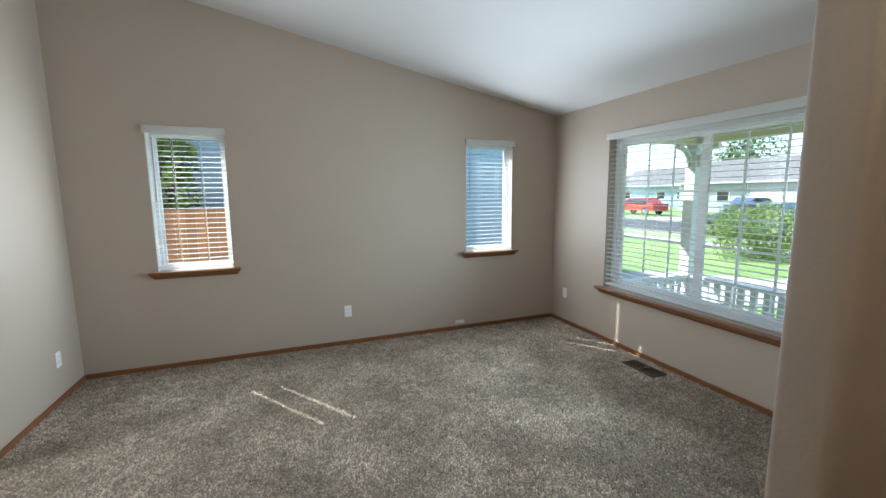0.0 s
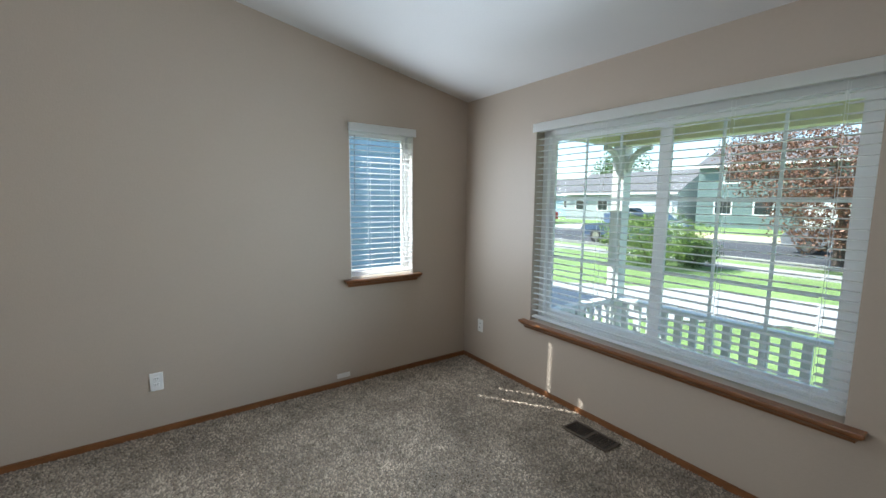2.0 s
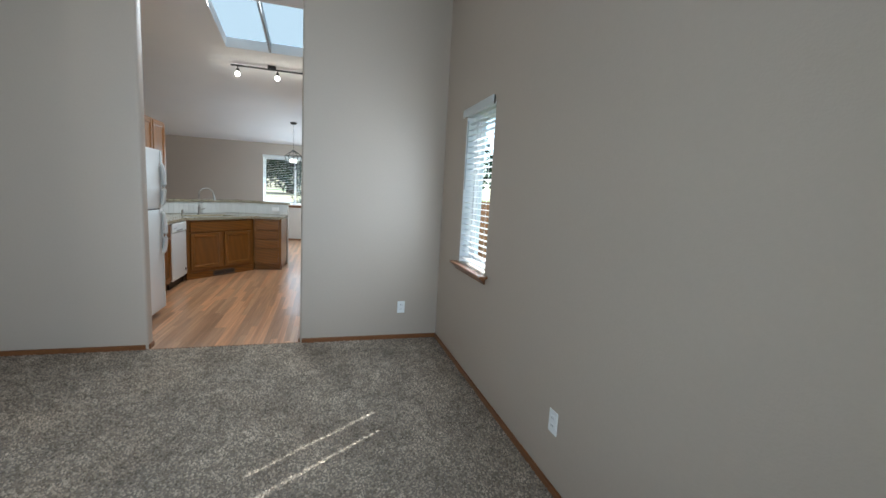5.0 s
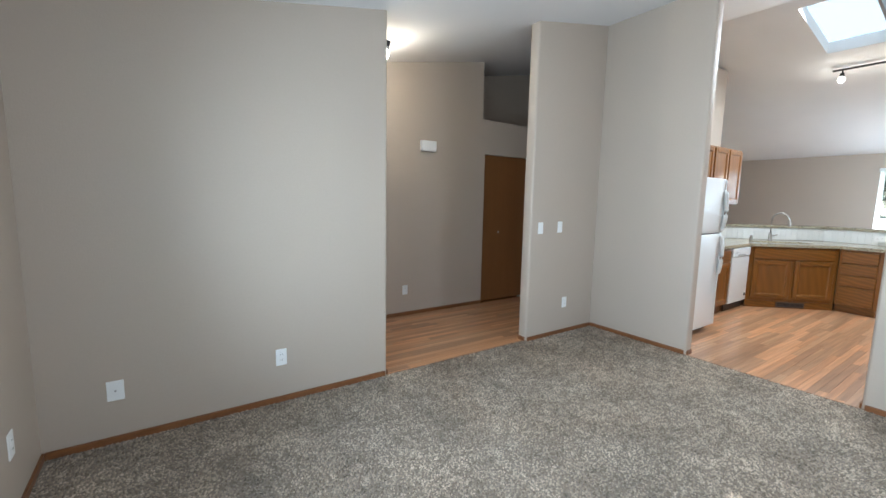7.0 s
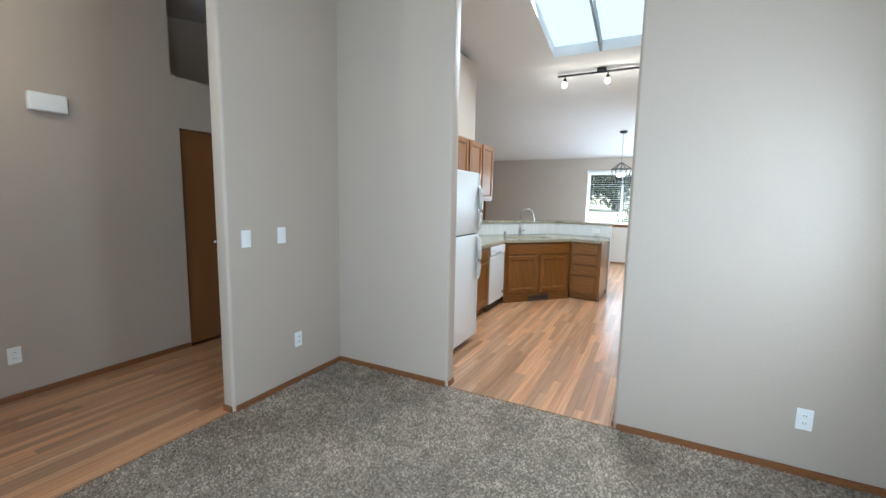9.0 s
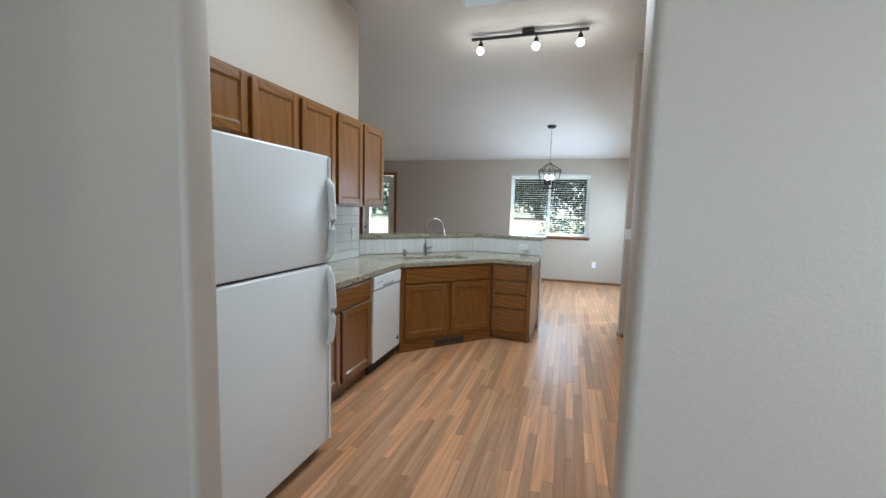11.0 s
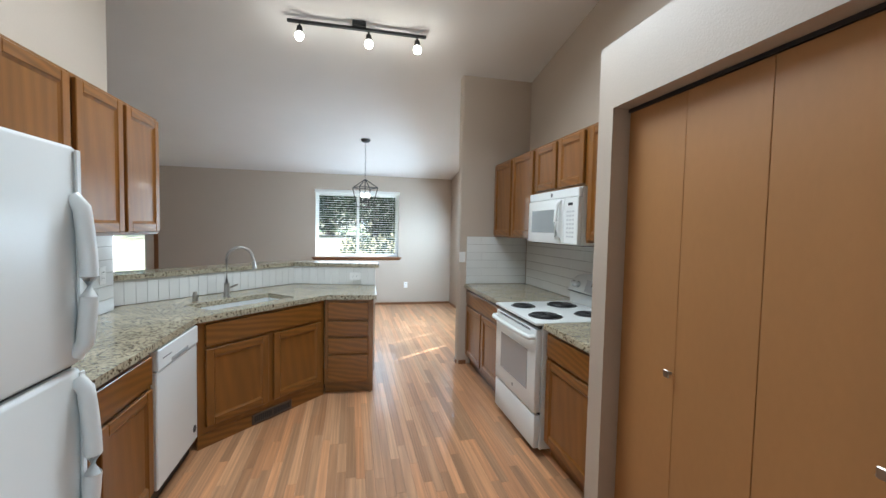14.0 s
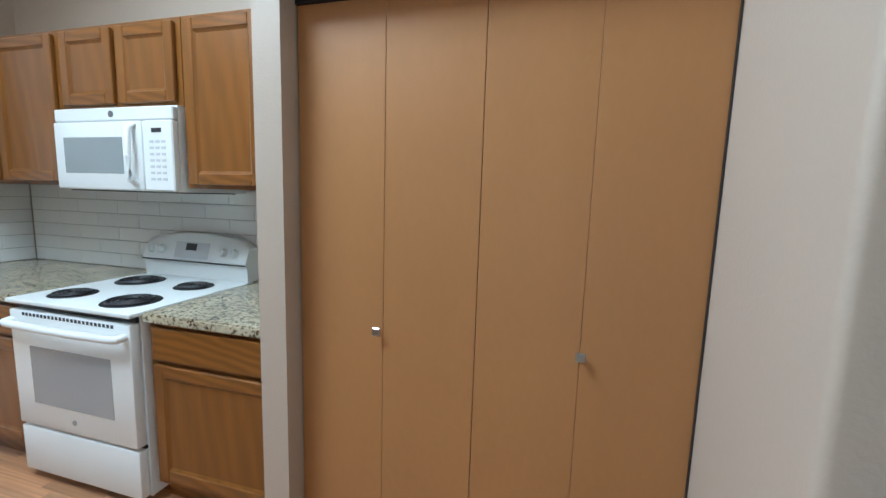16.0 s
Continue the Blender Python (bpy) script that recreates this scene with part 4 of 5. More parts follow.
# thin dark strip put in as the shade of the jamb gap
setting("closet_side_gap", bm_box(-1.839, -1.8365, 3.34, 3.40, 0.01, 2.07), DARK, "dark strip standing in for the shaded gap at the closet jamb", "trim")
# entry closet door
t = thing("door_entry_closet", pose(-2.08, -0.985, 0), "flat brown veneer hall closet door", "door", kind="structure")
part("leaf", bm_box(0.004, 0.816, -0.03, 0.0, 0.012, 2.055), DOORBROWN, t)
part("pull", bm_box(0.50, 0.525, 0.0005, 0.02, 0.98, 1.005, bevel=0.004), STEEL, t)


# ---- wall plates ----
def plate(m, label, kind_, w=0.072, h=0.117):
    """Wall plate, local y towards the room."""
    t = thing("light_switch" if kind_ == "switch" else "wall_outlet", m, label, "light switch" if kind_ == "switch" else "outlet", "wall plates")
    part("cover", bm_box(-w / 2, w / 2, 0.0, 0.006, -h / 2, h / 2, bevel=0.002), PLATE, t)
    if kind_ == "switch":
        part("rocker", bm_box(-0.017, 0.017, 0.0055, 0.010, -0.033, 0.033, bevel=0.002), PLATE, t)
    elif kind_ == "coax":
        part("jack", cyl(bmesh.new(), (0, 0.006, 0), (0, 0.015, 0), 0.005, seg=10), STEEL, t)
    else:
        for dz in (-0.02, 0.02):
            r = part("receptacle", bm_box(-0.016, 0.016, 0.0055, 0.0085, dz - 0.0135, dz + 0.0135, bevel=0.002), PLATE, t)
            for dx in (-0.006, 0.006):
                part("slot", bm_box(dx - 0.0012, dx + 0.0012, 0.0083, 0.009, dz - 0.002, dz + 0.007), DARK, r)
    return t


DUP = "white duplex outlet on the wall near the floor"
plate(NFACE(0.499, 0.348, YN), DUP, "outlet")
plate(pose(XE, 3.86, 0.36, 0, 0, 90), DUP, "outlet")
plate(pose(XE, 0.95, 0.335, 0, 0, 90), DUP, "outlet")
plate(pose(-1.70, 3.747, 0.32, 0, 0, -90), DUP, "outlet")
plate(pose(1.75, 0.50, 0.325), DUP, "outlet")
plate(pose(2.66, 0.50, 0.315), "white cable jack plate on the wall", "coax", w=0.08)
plate(pose(-1.215, 0.527, 0.345), DUP, "outlet")
plate(pose(-0.785, 0.527, 1.17), "white rocker light switch on the wall", "switch")
plate(pose(-1.08, 0.527, 1.175), "white rocker light switch on the wall", "switch")
plate(pose(-0.04, -0.95, 0.32), DUP, "outlet")
plate(pose(XW, 3.20, 0.39, 0, 0, -90), DUP, "outlet")
plate(pose(-5.90, 3.335, 1.215, 0, 0, -90), "white light switch at the end of the tiled wall", "switch")
plate(pose(-4.10, 0.511, 1.17), "white outlet on the tiled backsplash", "outlet")
plate(pose(-4.60, 0.511, 1.17), "white outlet on the tiled backsplash", "outlet")
# horizontal outlet on the bar's tiles
plate(pose(-5.857, 2.16, 1.01, 0, 90, -90), "white outlet laid level on the bar tiles", "outlet")
# door chime
ch = thing("door_chime", pose(-0.335, -0.95, 2.02), "white rectangular door chime box high on the wall", "door chime")
part("cover", bm_box(-0.105, 0.105, 0.0, 0.055, 0.0, 0.125, bevel=0.006), PLATE, ch)
# drywall patch left unpainted near the floor
pt_ = part("wall_patch", bm_box(1.69, 1.80, YN - 0.003, YN - 0.0005, 0.066, 0.105), mat("bare_plaster", (0.74, 0.72, 0.69), 0.9))
tagged(pt_, "small pale plaster patch on the wall above the baseboard", "wall patch")


# ---- floor vents ----
def floor_vent(m, w, d, label, material, n):
    t = thing("floor_vent", m, label, "floor vent")
    bm = bmesh.new()
    for a in ((0, w, 0, 0.012), (0, w, d - 0.012, d), (0, 0.012, 0.012, d - 0.012), (w - 0.012, w, 0.012, d - 0.012), (w / 2 - 0.008, w / 2 + 0.008, 0.012, d - 0.012)):
        box(bm, a[0], a[1], a[2], a[3], 0.0, 0.009)
    part("frame", bm, material, t)
    # thin dark sheet under the louvres gives the shade of an open duct
    part("duct", bm_box(0.012, w - 0.012, 0.012, d - 0.012, 0.0005, 0.002), DARK, t)
    for k in range(n):
        x = 0.02 + (w - 0.04) * k / (n - 1)
        part("louvre", bm_box(x - 0.002, x + 0.002, 0.012, d - 0.012, 0.002, 0.008), material, t)


VENTM = mat("brown_vent_metal", (0.11, 0.08, 0.06), 0.5, 0.1, metal=0.3)
floor_vent(pose(2.88, 2.35, 0.004, 0, 0, 90), 0.33, 0.155, "brown metal floor register in the carpet", VENTM, 18)
tk = floor_vent(pose(*diag(0.40, -0.003), 0.012, 90, 0, THETA), 0.36, 0.075, "brown metal toe-kick register under the sink cabinet", VENTM, 20)

# ---- tiles ----
def tiled(name, m, w, h, tw, th, label, bond=True, gap=0.0030, tight=0.0010):
    """A field of glazed tiles, local x across, y out of the wall, z up; each tile a piece."""
    base = part(name, bm_box(0, w, 0.0, 0.004, 0, h), GROUT)
    base.matrix_world = m
    tagged(base, label, "tile backsplash", "", "structure")
    cache = {}

    def tile(x0, x1, z0, z1):
        key = (round(x1 - x0, 4), round(z1 - z0, 4))
        if key[0] < 0.012 or key[1] < 0.012:
            return
        if key not in cache:
            cache[key] = mesh_of("tile", bm_box(0, key[0], 0.0042, 0.010, 0, key[1], bevel=0.0015), TILE)
        share("tile", cache[key], base, Matrix.Translation((x0, 0, z0)))
    z, r = 0.0, 0
    while z < h - 0.005:
        x = -(tw / 2) * (r % 2) if bond else 0.0
        while x < w - 0.005:
            tile(max(x, 0) + tight / 2, min(x + tw, w) - tight / 2, z + gap / 2, min(z + th, h) - gap / 2)
            x += tw
        z += th
        r += 1
    return base


TL = "white glazed subway tile backsplash"
tiled("backsplash_south", pose(-4.735, 0.50, 0.914), 1.90, 0.535, 0.36, 0.089, TL)
tiled("backsplash_range_end", pose(-5.90, YN - 0.012, 0.914, 0, 0, -90), 0.715, 0.535, 0.36, 0.089, TL)
tiled("backsplash_north", pose(-3.268, YN, 0.914, 0, 0, 180), 2.615, 0.535, 0.36, 0.089, TL)
L1 = math.hypot(P1[0] - P0[0], P1[1] - P0[1])
tiled("bar_tiles", pose(P1[0], P1[1], 0.914, 0, 0, THETA + 180), L1, 0.184, 0.077, 0.184, "white tiles set upright behind the sink", bond=False, tight=0.0018)
a12 = math.degrees(math.atan2(P1[1] - P2[1], P1[0] - P2[0]))
tiled("bar_tiles", pose(P2[0], P2[1], 0.914, 0, 0, a12), math.hypot(P2[0] - P1[0], P2[1] - P1[1]) - 0.004, 0.184, 0.077, 0.184, "white tiles set upright on the bar wall", bond=False, tight=0.0018)

# ---- lamps ----
tl = thing("track_light", pose(-5.27, 2.165, zc(-5.27)), "black ceiling track light with three lit bulbs", "track light")
part("canopy", bm_box(-0.045, 0.045, -0.06, 0.06, -0.045, -0.001, bevel=0.004), BLACKM, tl)
part("track", bm_box(-0.017, 0.017, -0.60, 0.60, -0.066, -0.046), BLACKM, tl)
BULB = glow("lit_bulb", (1.0, 0.90, 0.74), 6.0)
for y in (-0.50, 0.085, 0.52):
    hd2 = part("lamp_holder", cyl(cyl(bmesh.new(), (0, y, -0.066), (0, y, -0.10), 0.008, seg=10), (0.0, y, -0.10), (0.012, y, -0.15), 0.022, 0.028, seg=16), BLACKM, tl, smooth=True)
    part("bulb", ball(bmesh.new(), (0.018, y, -0.185), 0.038), BULB, hd2, "glowing warm bulb", smooth=True)
    lamp("track_bulb", "POINT", 0.65, pose(-5.27 + 0.022, 2.165 + y, zc(-5.27) - 0.245), (1.0, 0.88, 0.72), 0.03)
CANDLE = glow("lit_candle_bulb", (1.0, 0.93, 0.82), 2.2)
PX, PY = -7.88, 2.32
PZ = zc(PX)
pd = thing("pendant_lamp", pose(PX, PY, PZ), "black open cage lantern pendant with lit candle bulbs", "pendant lamp")
part("canopy", cyl(bmesh.new(), (0, 0, -0.03), (0, 0, 0.012), 0.05, 0.085, seg=24), BLACKM, pd, smooth=True)
bm = bmesh.new()
for k in range(13):
    z = -0.05 - k * 0.042
    tube(bm, [(0.008 * math.cos(a) * (1 - k % 2), 0.008 * math.cos(a) * (k % 2), z - 0.024 * math.sin(a)) for a in [2 * math.pi * j / 10 for j in range(11)]], 0.0022, 5)
part("chain", bm, BLACKM, pd)
cage_top, cage_sh, cage_bot = -0.59, -0.72, -1.01
bm = bmesh.new()
ht, hb = 0.145, 0.092
rr = radians(20)
sq = lambda h, z: [(h * math.cos(rr + math.pi / 4 + k * math.pi / 2) * 1.41, h * math.sin(rr + math.pi / 4 + k * math.pi / 2) * 1.41, z) for k in range(4)]
up, lowr = sq(ht, cage_sh), sq(hb, cage_bot)
for k in range(4):
    for a, b in ((up[k], up[(k + 1) % 4]), (lowr[k], lowr[(k + 1) % 4]), (up[k], lowr[k]), (up[k], (0, 0, cage_top))):
        cyl(bm, a, b, 0.0075, seg=6)
part("cage", bm, BLACKM, pd)
bm = bmesh.new()
cyl(bm, (0, 0, cage_top), (0, 0, -0.955), 0.007, seg=8)
for k in range(4):
    a = rr + k * math.pi / 2
    p = (0.058 * math.cos(a), 0.058 * math.sin(a), -0.94)
    cyl(bm, (0, 0, -0.955), p, 0.006, seg=6), cyl(bm, p, (p[0], p[1], -0.87), 0.011, seg=10)
arms = part("candle_arms", bm, BLACKM, pd)
for k in range(4):
    a = rr + k * math.pi / 2
    part("bulb", ball(bmesh.new(), (0.058 * math.cos(a), 0.058 * math.sin(a), -0.835), 0.02, squash=1.9), CANDLE, arms, "glowing candle bulb", smooth=True)
lamp("pendant_bulb", "POINT", 0.5, pose(PX, PY, PZ - 0.82), (1.0, 0.86, 0.68), 0.05)
el = thing("entry_lamp", pose(0.60, -0.25, zc(0.60)), "small dark flush entry ceiling lamp with a lit globe", "ceiling lamp")
part("canopy", cyl(bmesh.new(), (0, 0, -0.05), (0, 0, 0.02), 0.055, 0.07, seg=20), BLACKM, el, smooth=True)
part("globe", ball(bmesh.new(), (0, 0, -0.10), 0.055), BULB, el, smooth=True)
lamp("entry_bulb", "POINT", 4.0, pose(0.60, -0.25, zc(0.60) - 0.20), (1.0, 0.85, 0.65), 0.05)

# ---- outdoors ----
GZ = -0.42
setting("ground", bm_box(-300, 300, -300, 300, GZ - 0.5, GZ), GRASS, "green mown lawn around the house", "lawn")
bm = bmesh.new()
bank = [(XW - 0.2, GZ - 0.05), (XW - 0.2, GZ + 0.02), (-12.6, GZ + 0.03), (-14.5, -0.10), (-17.0, 0.55), (-19.2, 1.02), (-34.0, 1.10), (-34.0, GZ - 0.05)]
side_a, side_b = ([bm.verts.new((x, y, z)) for x, z in bank] for y in (-22, 22))
for k in range(len(bank)):
    bm.faces.new((side_a[k], side_a[(k + 1) % len(bank)], side_b[(k + 1) % len(bank)], side_b[k]))
bm.faces.new(side_a[::-1]), bm.faces.new(side_b)
bmesh.ops.recalc_face_normals(bm, faces=bm.faces)
setting("backyard_ground", bm, DRY, "dry sunlit grass rising behind the house", "ground")
setting("road", bm_box(16.6, 23.5, -200, 200, GZ, GZ + 0.02), ASPHALT, "grey asphalt street", "road")
for x in (16.45, 23.5):
    setting("kerb", bm_box(x, x + 0.15, -200, 200, GZ, GZ + 0.13), CONCRETE, "pale concrete kerb along the street", "kerb")
setting("pavement", bm_box(14.2, 15.4, -200, 200, GZ, GZ + 0.03), CONCRETE, "pale concrete sidewalk", "sidewalk")
setting("verge", bm_box(25.2, 29.0, -200, 17.4, GZ, GZ + 0.02), DRY, "dry verge across the street", "verge")
setting("garden_path", prism(bmesh.new(), [(5.4, 7.4), (6.6, 5.0), (8.6, 3.0), (9.2, -14.0), (11.4, -14.0), (11.0, 2.9), (10.5, 4.8), (8.3, 7.4)], GZ, GZ + 0.03), CONCRETE, "pale concrete garden path", "path")
setting("driveway_opposite", bm_box(23.7, 38, 17.5, 23.5, GZ, GZ + 0.03), CONCRETE, "pale concrete driveway across the street", "driveway")
# porch
PXE, PYN = 4.30, 3.34
setting("porch_floor", bm_box(XE + 0.16, PXE + 0.1, -4, PYN + 0.1, GZ, -0.10), CONCRETE, "grey concrete porch floor", "porch")
setting("porch_ceiling", bm_box(XE + 0.16, PXE + 0.35, -4, PYN + 0.45, 2.36, 2.42), SOFFIT, "cream painted porch ceiling", "ceiling")
setting("porch_beam", bm_box(PXE - 0.07, PXE + 0.07, -4, PYN + 0.07, 2.05, 2.359), SOFFIT, "cream painted porch beam", "beam")
setting("porch_beam", bm_box(XE + 0.161, PXE - 0.071, PYN - 0.07, PYN + 0.07, 2.05, 2.359), SOFFIT, "cream painted porch beam", "beam")
pp = thing("porch_post", pose(PXE, PYN, -0.10), "white square porch post with curved bracket", "post")
part("shaft", bm_box(-0.06, 0.06, -0.06, 0.06, 0.0, 2.149), PAINTW, pp)
for s in ((0, -1), (-1, 0)):
    bm = bmesh.new()
    for k in range(6):
        a0, a1 = math.pi / 2 * k / 6, math.pi / 2 * (k + 1) / 6
        p = [(0.06 + 0.22 * (1 - math.cos(a)), 1.90 + 0.22 * math.sin(a)) for a in (a0, a1)]
        pts = [(s[0] * r, s[1] * r, z) for r, z in p]
        cyl(bm, pts[0], pts[1], 0.03, seg=6)
    part("bracket", bm, PAINTW, pp)


def railing(x0, y0, x1, y1):
    L = math.hypot(x1 - x0, y1 - y0)
    t = thing("porch_railing", pose(x0, y0, -0.10, 0, 0, math.degrees(math.atan2(y1 - y0, x1 - x0))), "white painted porch railing with square balusters", "railing", "porch railings")
    part("top_rail", bm_box(0, L, -0.045, 0.045, 0.64, 0.68), PAINTW, t)
    part("bottom_rail", bm_box(0, L, -0.03, 0.03, 0.10, 0.14), PAINTW, t)
    part("foot_block", bm_box(L / 2 - 0.03, L / 2 + 0.03, -0.03, 0.03, 0, 0.10), PAINTW, t)
    me = mesh_of("baluster", bm_box(-0.028, 0.028, -0.018, 0.018, 0.14, 0.64), PAINTW)
    n = int(L / 0.125)
    for k in range(n):
        share("baluster", me, t, Matrix.Translation((L * (k + 0.5) / n, 0, 0)))


railing(PXE, -3.9, PXE, PYN - 0.06)
railing(XE + 0.17, PYN, PXE - 0.06, PYN)


def leaves(name, centre, radii, n, size, material, parent, seed):
    """Many small leaf blades in an uneven crown."""
    rng = np.random.default_rng(seed)
    d = rng.normal(size=(n, 3))
    d /= np.linalg.norm(d, axis=1)[:, None]
    lump = 1 + 0.22 * np.sin(d[:, 0] * 5 + seed) * np.cos(d[:, 1] * 6 + seed) + 0.15 * np.sin(d[:, 2] * 9 + d[:, 0] * 7)
    r = rng.uniform(0.45, 1.0, n) ** 0.5 * lump
    c = np.array(centre) + d * r[:, None] * np.array(radii)
    a, b = rng.normal(size=(n, 3)), rng.normal(size=(n, 3))
    a /= np.linalg.norm(a, axis=1)[:, None]
    b -= a * (a * b).sum(1)[:, None]
    b /= np.linalg.norm(b, axis=1)[:, None]
    s = size * rng.uniform(0.6, 1.4, n)[:, None]
    vs = np.stack([c - a * s, c - b * s * 0.5, c + a * s, c + b * s * 0.5], 1).reshape(-1, 3)
    me = bpy.data.meshes.new(name)
    me.from_pydata(vs.tolist(), [], [(4 * i, 4 * i + 1, 4 * i + 2, 4 * i + 3) for i in range(n)])
    me.materials.append(material)
    ob = new(name, me)
    ob.parent = parent
    return ob


def tree(x, y, h, spread, material, label, seed, n=2600, trunk=0.16, size=0.16, low=0.42, z=GZ):
    t = thing("tree", pose(x, y, z), label, "tree")
    rng = random.Random(seed)
    bm = bmesh.new()
    cyl(bm, (0, 0, 0), (0.1, 0.05, h * 0.55), trunk, trunk * 0.6, seg=10)
    for k in range(7):
        a = rng.uniform(0, 6.28)
        z = h * rng.uniform(0.30, 0.55)
        cyl(bm, (0.06, 0.03, z), (spread * 0.7 * math.cos(a), spread * 0.7 * math.sin(a), z + h * 0.22), trunk * 0.4, trunk * 0.12, seg=6)
    part("trunk", bm, BARK, t)
    for k in range(5):
        a = k * 1.256 + rng.uniform(-0.4, 0.4)
        f = 0.55 if k else 0.0
        leaves("crown", (spread * f * math.cos(a), spread * f * math.sin(a), h * rng.uniform(low + 0.12, 0.82)), (spread * 0.62, spread * 0.62, h * 0.24), n // 5, size, material, t, seed + k)
    return t


def shrub(x, y, r, h, material, label, seed, n=2200, size=0.07, z=GZ):
    t = thing("bush", pose(x, y, z), label, "bush")
    bm = bmesh.new()
    for k in range(6):
        a = k * 1.05
        cyl(bm, (0, 0, 0), (r * 0.5 * math.cos(a), r * 0.5 * math.sin(a), h * 0.6), 0.03, 0.012, seg=5)
    part("stems", bm, BARK, t)
    leaves("foliage", (0, 0, h * 0.52), (r, r, h * 0.5), n, size, material, t, seed)
    return t


def house(x, y, w, d, h, face, wallm, label, garage=True, roofh=2.2):
    """House with its front at local -y, w across, d deep."""
    t = thing("house", pose(x, y, GZ, 0, 0, face), label, "house")
    body = part("wall", bm_box(-w / 2, w / 2, 0, d, 0, h), wallm, t)
    me = mesh_of("siding_board", bm_box(-w / 2, w / 2, -0.02, -0.001, 0, 0.15), wallm)
    me2 = mesh_of("siding_board", bm_box(0.001, 0.02, 0, d, 0, 0.15), wallm)
    for k in range(int(h / 0.2)):
        share("siding_board", me, body, Matrix.Translation((0, 0, k * 0.2)))
        share("siding_board", me2, body, Matrix.Translation((w / 2, 0, k * 0.2)))
        share("siding_board", me2, body, Matrix.Translation((-w / 2 - 0.021, 0, k * 0.2)))
    for s in (-1, 1):
        bm = bmesh.new()
        bm.faces.new([bm.verts.new((s * (w / 2 + 0.021), yy, zz)) for yy, zz in ((-0.02, h), (d, h), (d / 2, h + roofh * 0.93))])
        part("gable", bm, wallm, t)
    bm = bmesh.new()
    o, e = 0.5, 0.18
    a = [bm.verts.new(v) for v in ((-w / 2 - e, -o, h - 0.1), (w / 2 + e, -o, h - 0.1), (w / 2 + e, d + o, h - 0.1), (-w / 2 - e, d + o, h - 0.1))]
    r0, r1 = bm.verts.new((-w / 2 - e, d / 2, h + roofh)), bm.verts.new((w / 2 + e, d / 2, h + roofh))
    bm.faces.new((a[0], a[1], r1, r0)), bm.faces.new((a[2], a[3], r0, r1))
    part("roof", bm, ROOF, t)
    part("gutter", bm_box(-w / 2 - e, w / 2 + e, -o - 0.1, -o + 0.02, h - 0.24, h - 0.102), PAINTW, t)
    xs = (-w * 0.30, w * 0.12, w * 0.34) if not garage else (-w * 0.34, -w * 0.12)
    for k, xx in enumerate(xs):
        wn_ = part("window", bm_box(xx - 0.65, xx + 0.65, -0.06, -0.021, 1.0, 2.2), PAINTW, t)
        part("pane", bm_box(xx - 0.55, xx + 0.55, -0.07, -0.061, 1.1, 2.1), CARGLASS, wn_)
    if h > 4:
        for xx in (-w * 0.3, 0.0, w * 0.3):
            wn_ = part("window", bm_box(xx - 0.6, xx + 0.6, -0.06, -0.021, 3.4, 4.5), PAINTW, t)
            part("pane", bm_box(xx - 0.5, xx + 0.5, -0.07, -0.061, 3.5, 4.4), CARGLASS, wn_)
    if garage:
        part("garage_door", bm_box(w * 0.08, w * 0.08 + 4.6, -0.08, -0.021, 0.05, 2.2), PAINTW, t)
    return t


def car(x, y, face, paint, label):
    t = thing("car", pose(x, y, GZ + 0.025, 0, 0, face), label, "car")
    bm = bmesh.new()
    pr = [(-2.2, 0.35), (2.2, 0.35), (2.25, 0.65), (2.05, 0.86), (1.1, 0.95), (0.45, 1.42), (-1.1, 1.45), (-1.75, 1.0), (-2.2, 0.95)]
    a = [bm.verts.new((px, -0.86 if pz < 1.0 else -0.70, pz)) for px, pz in pr]
    b = [bm.verts.new((px, 0.86 if pz < 1.0 else 0.70, pz)) for px, pz in pr]
    n = len(pr)
    for i in range(n):
        bm.faces.new((a[i], a[(i + 1) % n], b[(i + 1) % n], b[i]))
    bm.faces.new(a[::-1]), bm.faces.new(b)
    bmesh.ops.recalc_face_normals(bm, faces=bm.faces)
    part("body", bm, paint, t)
    for s in (-1, 1):
        bm = bmesh.new()
        bm.faces.new([bm.verts.new(v) for v in ((-1.45, s * 0.83, 1.0), (0.9, s * 0.83, 1.0), (0.38, s * 0.725, 1.37), (-1.05, s * 0.72, 1.38))])
        part("side_window", bm, CARGLASS, t)
        for xx in (-1.35, 1.4):
            wl = part("wheel", cyl(bmesh.new(), (xx, s * 0.70, 0.31), (xx, s * 0.88, 0.31), 0.31, seg=20), RUBBER, t)
            part("rim", cyl(bmesh.new(), (xx, s * 0.881, 0.31), (xx, s * 0.89, 0.31), 0.19, seg=16), STEEL, wl)
    return t


# across the street
house(38, 25, 12, 9, 2.9, -90, SIDING_LIGHT, "pale single-storey house with a wide garage across the street")
house(44, 40, 13, 9, 2.9, -90, SIDING_BLUE, "blue sided house across the street", garage=False)
house(37, 11, 12, 9, 4.9, -90, SIDING_GREEN, "grey-green two-storey house across the street", roofh=2.0)
house(40, -8, 14, 9, 2.9, -90, SIDING_LIGHT, "pale house farther along the street")
car(29, 27.5, 90, CARRED, "red car parked across the street")
car(33, 20.5, 0, CARBLUE, "dark blue car parked on the driveway")
car(18.4, 11.4, 90, CARBLUE, "blue car parked at the kerb")
car(21.4, 4.4, 90, CARGREY, "grey car parked on the street")
shrub(13.0, 7.7, 1.45, 1.55, LEAF_LIGHT, "rounded green bush in the front lawn", 5, n=15000, size=0.03)
